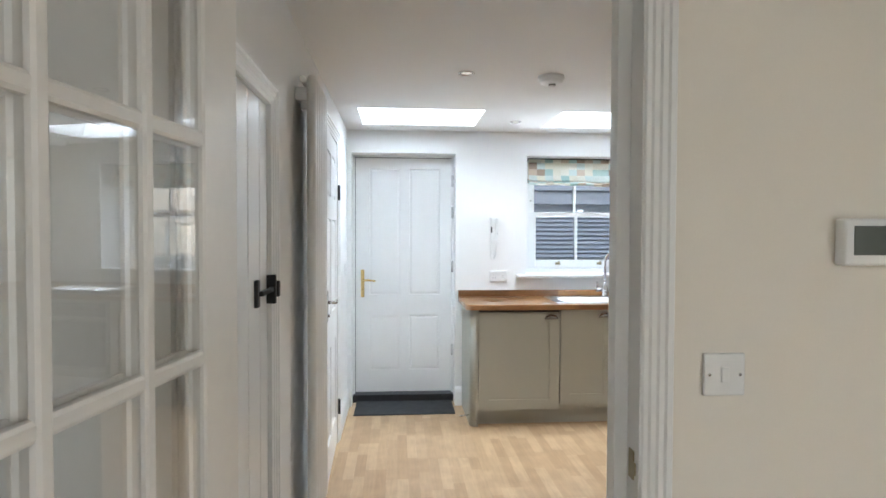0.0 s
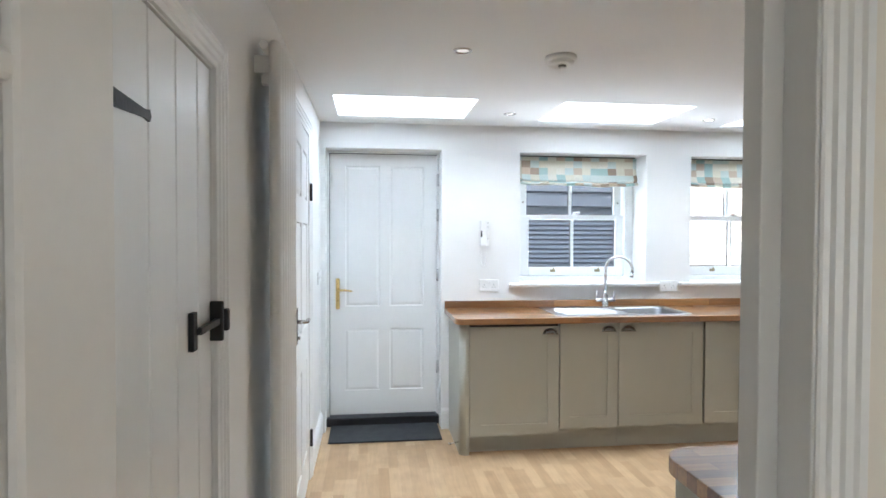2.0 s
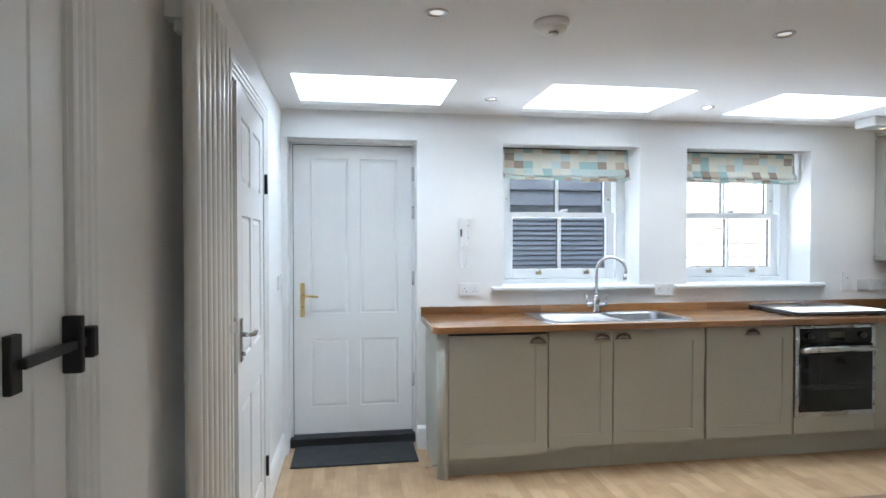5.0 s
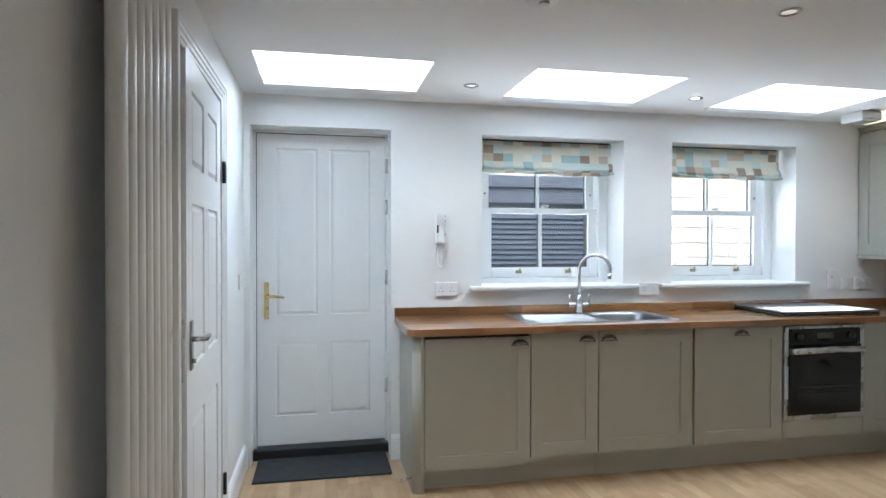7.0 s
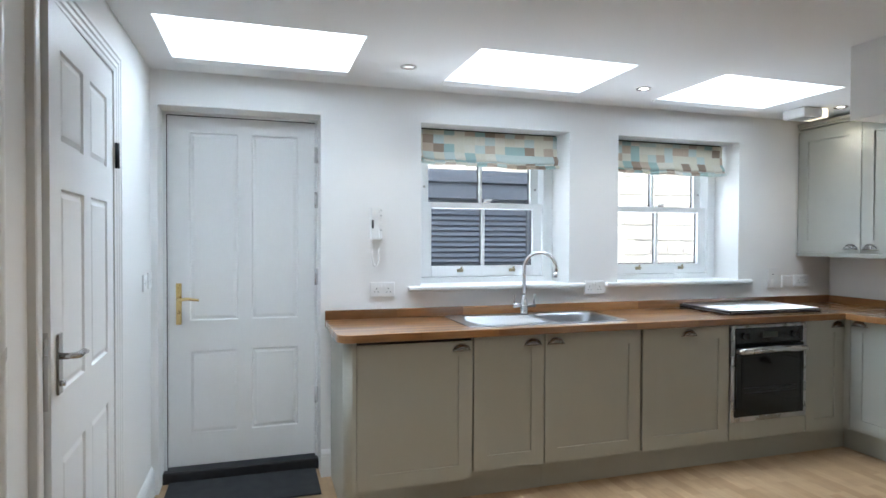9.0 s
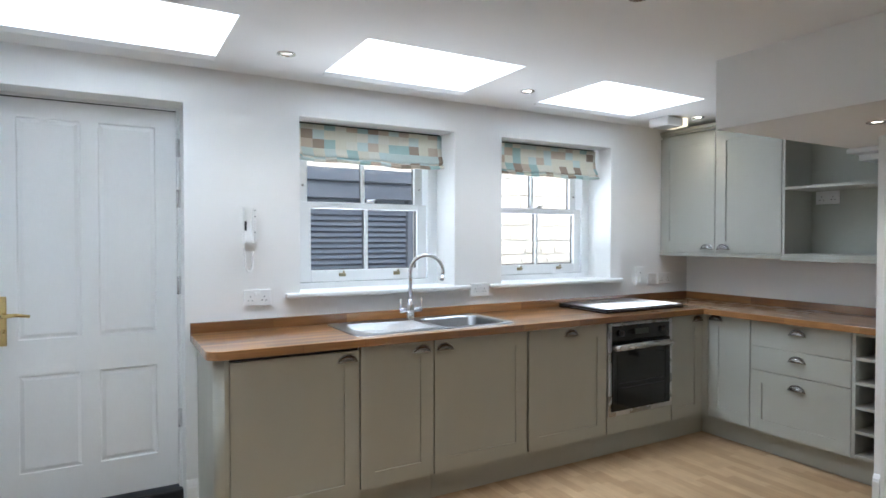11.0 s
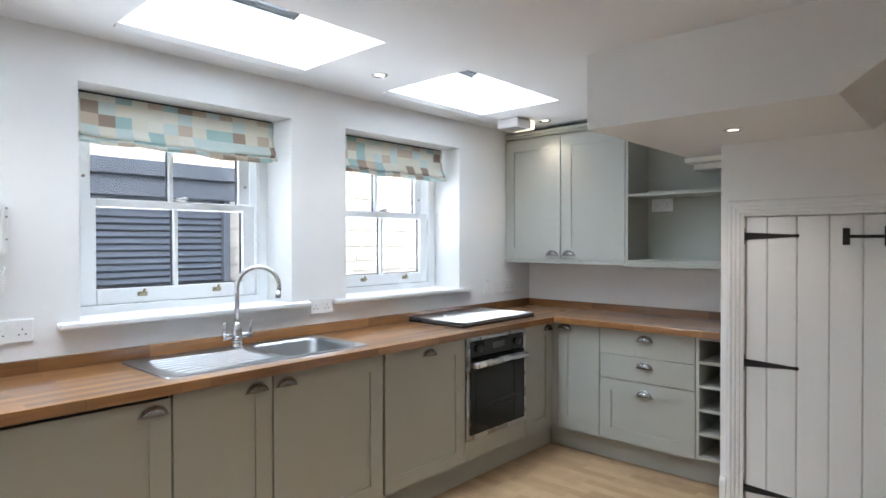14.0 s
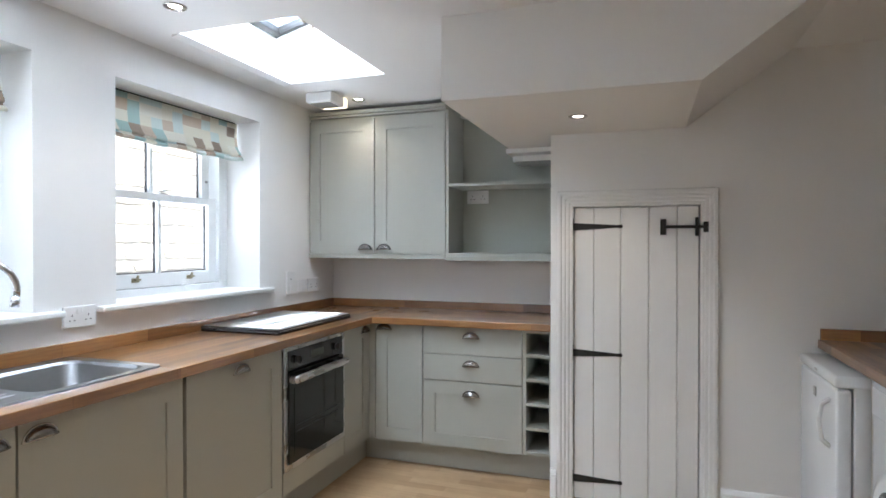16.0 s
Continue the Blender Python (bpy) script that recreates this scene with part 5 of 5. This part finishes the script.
# ---- run of appliances along the hall wall ----
wt2 = thing("worktop", (2.5, 2.1, ZU), "oiled oak block worktop with rounded free end", "worktop")
part("top", rounded_slab([(XR - 0.001, YH1 + 0.001), (XR - 0.001, 2.420)] + arc(1.022 + 0.09, 2.420 - 0.09, 0.09, 90, 180) + [(1.022, YH1 + 0.001)], ZU, ZT), OAK_X, wt2)
part("upstand", boxes((1.05, XR - 0.022, YH1 + 0.0005, YH1 + 0.020, ZT, 0.958), bevel=0.002), OAK_X, wt2)
part("upstand", boxes((XR - 0.021, XR - 0.0005, YH1 + 0.0005, 2.412, ZT, 0.958), bevel=0.002), OAK_Y, wt2)
ep2 = thing("worktop_support", (1.08, 2.1, 0), "sage painted end panel of the units", "panel")
part("panel", boxes((1.058, 1.078, YH1 + 0.001, 2.385, 0.0, ZU - 0.001), bevel=0.001), SAGE, ep2)
m2 = lambda x: pose(x, 2.375, 0, 0, 0, 180)
for x in (1.680, 2.285):
    base_unit("base_cabinet", "sage painted shaker cabinet along the hall wall", 0.600, m2(x), [("door", 0.002, 0.597, 0.155, 0.860, 0.53, 0.805)], depth=0.55)
pl2 = thing("plinth", (1.7, 2.32, 0), "sage painted plinth under the units", "plinth")
part("board", boxes((1.079, 2.284, 2.314, 2.330, 0.0, 0.150), bevel=0.001), SAGE, pl2)

FX0, FX1, FY = 3.430, 3.965, 2.495
fg = thing("fridge", (3.7, 2.15, 0), "white under-counter fridge with curved bar handle", "fridge")
part("body", boxes((FX0 + 0.005, FX1 - 0.005, 1.84, FY - 0.060, 0.015, 0.825), bevel=0.006), ENAMEL, fg)
part("top_panel", smooth(boxes((FX0, FX1, 1.84, FY + 0.006, 0.800, 0.848), bevel=0.016, seg=3)), ENAMEL, fg)
dr = part("door", smooth(boxes((FX0, FX1, FY - 0.055, FY, 0.045, 0.795), bevel=0.012, seg=3)), ENAMEL, fg)
hx = FX0 + 0.075
part("handle", tube([(hx, FY - 0.002, 0.555), (hx + 0.004, FY + 0.028, 0.580), (hx + 0.008, FY + 0.038, 0.650), (hx + 0.004, FY + 0.028, 0.720), (hx, FY - 0.002, 0.745)], 0.009, 10), ENAMEL, dr)
part("badge", boxes((3.700, 3.735, FY, FY + 0.003, 0.705, 0.745), bevel=0.0008), GREYPLATE, dr)
part("logo_bar", boxes((3.665, 3.700, FY + 0.006, FY + 0.0075, 0.822, 0.830)), GREYPLATE, fg)
for fx, fy in ((FX0 + 0.05, 1.9), (FX1 - 0.05, 1.9), (FX0 + 0.05, 2.36), (FX1 - 0.05, 2.36)):
    part("foot", lathe([(0, 0), (0.018, 0), (0.018, 0.016), (0, 0.016)], 12, "z", (fx, fy, 0)), BLACK, fg)
dv = thing("worktop_support", (3.40, 2.1, 0), "sage painted divider panel between appliances", "panel")
part("panel", boxes((3.400, 3.418, YH1 + 0.001, 2.385, 0.0, ZU - 0.001), bevel=0.001), SAGE, dv)
wm = thing("washing_machine", (3.0, 2.1, 0), "white washing machine with round door", "washing machine")
part("body", smooth(boxes((2.795, 3.390, 1.85, 2.39, 0.012, 0.850), bevel=0.008)), ENAMEL, wm)
dr = part("door", lathe([(0.0, 0.035), (0.10, 0.035), (0.15, 0.045), (0.175, 0.040), (0.185, 0.0)], 36, "y", (3.09, 2.39, 0.42)), ENAMEL, wm, "round white porthole door")
part("porthole", lathe([(0.0, 0.0475), (0.10, 0.0475), (0.12, 0.044)], 30, "y", (3.09, 2.39, 0.42)), BLACKGLASS, dr)
part("drawer", boxes((3.22, 3.375, 2.388, 2.396, 0.730, 0.830), bevel=0.003), ENAMEL, wm)
part("dial", lathe([(0, 0.03), (0.026, 0.028), (0.030, 0.0), (0, 0)], 24, "y", (3.05, 2.388, 0.78)), PLASTIC, wm)
for fx, fy in ((2.85, 1.9), (3.34, 1.9), (2.85, 2.34), (3.34, 2.34)):
    part("foot", lathe([(0, 0), (0.02, 0), (0.02, 0.014), (0, 0.014)], 12, "z", (fx, fy, 0)), BLACK, wm)
dv = thing("worktop_support", (2.35, 2.1, 0), "sage painted divider panel between appliances", "panel")
part("panel", boxes((2.290, 2.308, YH1 + 0.001, 2.385, 0.0, ZU - 0.001), bevel=0.001), SAGE, dv)

# door stop on the skirting by the units
ds = thing("door_stop", (0.86, YF + 0.02, 0.085), "small chrome door stop on the end post", "door stop")
part("stem", tube([(0.876, YF + 0.05, 0.075), (0.815, YF + 0.02, 0.075)], 0.005, 8), CHROME, ds)
part("tip", tube([(0.817, YF + 0.021, 0.075), (0.803, YF + 0.014, 0.075)], 0.008, 10), CHROME, ds)

# ---- yard ----
solid("ground", boxes((-150, 150, -150, 150, -0.35, -0.20)), ASPHALT, "pale paved back yard", "ground")
YS = 7.70
sw = thing("wall_yard", (5.0, YS + 0.3, -0.15), "pale sandstone rubble wall across the yard", "stone wall", kind="structure")
part("core", boxes((-2.0, 10.5, YS + 0.215, YS + 0.60, -0.2, 4.0)), MORTAR, sw)
sc = thing("louvred_store", (2.0, YS, -0.15), "anthracite louvred bin store with a flat fascia", "shed")
SXR, SXL = 3.29, -0.6
part("back_panel", boxes((SXL, SXR - 0.02, YS + 0.06, YS + 0.12, -0.15, 1.80)), SLATE, sc)
part("post", boxes((SXR - 0.06, SXR, YS - 0.02, YS + 0.10, -0.15, 1.79), bevel=0.004), SLATE, sc)
part("post", boxes((SXL, SXL + 0.06, YS - 0.02, YS + 0.10, -0.15, 1.79), bevel=0.004), SLATE, sc)
for i in range(30):
    z = 0.03 + i * 0.055
    bm = boxes((SXL + 0.06, SXR - 0.06, -0.012, 0.012, 0, 0.050), bevel=0.009)
    bm.transform(pose(0, YS + 0.02, z, -32, 0, 0))
    part("slat", bm, SLATE, sc)
part("fascia", boxes((SXL - 0.1, SXR + 0.04, YS - 0.06, YS + 0.20, 1.79, 1.955), bevel=0.01), SLATE, sc)
part("capping", boxes((SXL - 0.1, SXR + 0.06, YS - 0.12, YS + 0.24, 1.955, 2.08), bevel=0.012), SLATE, sc)


# ---- floor boards and wall stones ----
def floor_board(length, seed):
    """One three-strip board: strips butt end to end, each its own island."""
    rng = random.Random(seed)
    bm = bmesh.new()
    w = 0.192 / 3
    for k in range(3):
        y = 0.0
        while y < length - 1e-6:
            step = rng.uniform(0.26, 0.46)
            e = min(length, y + step)
            if length - e < 0.12:
                e = length
            box(bm, k * w + (0.0001 if k == 0 else 0), (k + 1) * w - (0.0001 if k == 2 else 0), y + 0.0001, e - 0.0001, -0.011, 0.0)
            y = e
    me = mesh_of("floor_board", bm, FLOOR)
    return me


fl = thing("floor", (2.0, 3.0, 0), "pale oak three-strip laminate floor", "floor", kind="structure", world=False)
SIZES = (0.1, 0.3, 0.6, 0.9, 1.2)
kinds = {s: [floor_board(s, k + int(s * 100)) for k in range(5)] for s in SIZES}
rng = random.Random(5)
x = -0.49
while x < 4.5:
    lo = -1.5 if x < 2.3 else YH1 - 0.05
    hi = 5.50 if x < 0.80 else 5.38
    y = lo
    first = rng.choice((0.3, 0.6, 0.9, 1.2))
    while y < hi - 0.01:
        want = min(first, hi - y)
        first = 1.2
        size = max(s for s in SIZES if s <= max(want, SIZES[0]) + 1e-6)
        ob = new("board", rng.choice(kinds[size]))
        ob.parent = fl
        ob.location = (x - 2.0, y - 3.0, 0)
        y += size + 0.0002
    x += 0.1921

stones = []
rng = random.Random(11)
for k in range(8):
    bm = bmesh.new()
    box(bm, -0.5, 0.5, 0.0, 0.16, -0.5, 0.5)
    bmesh.ops.subdivide_edges(bm, edges=bm.edges[:], cuts=1, use_grid_fill=True)
    for v in bm.verts:
        edge = (abs(v.co.x) > 0.4) + (abs(v.co.z) > 0.4)
        v.co.x += rng.uniform(-0.04, 0.04) * (1 if edge else 2) - (0.05 * math.copysign(1, v.co.x) if edge == 2 else 0)
        v.co.z += rng.uniform(-0.05, 0.05) - (0.06 * math.copysign(1, v.co.z) if edge == 2 else 0)
        if v.co.y < 0.01:
            v.co.y = (0.011 if edge else 0.0) + rng.uniform(-0.002, 0.002)
    stones.append(mesh_of("stone", bm, STONE))
z = 0.45
while z < 2.9:
    h = rng.uniform(0.11, 0.21)
    x = (2.9 if z < 2.0 else 1.4) + rng.uniform(0, 0.2)
    while x < 7.6:
        w = rng.uniform(0.16, 0.46)
        ob = new("stone", rng.choice(stones))
        ob.parent = sw
        ob.matrix_parent_inverse = SHIFT[sw.name]
        ob.location = (x + w / 2, YS + 0.185, z + h / 2)
        ob.scale = (w - 0.014, 1, h - 0.014)
        x += w
    z += h
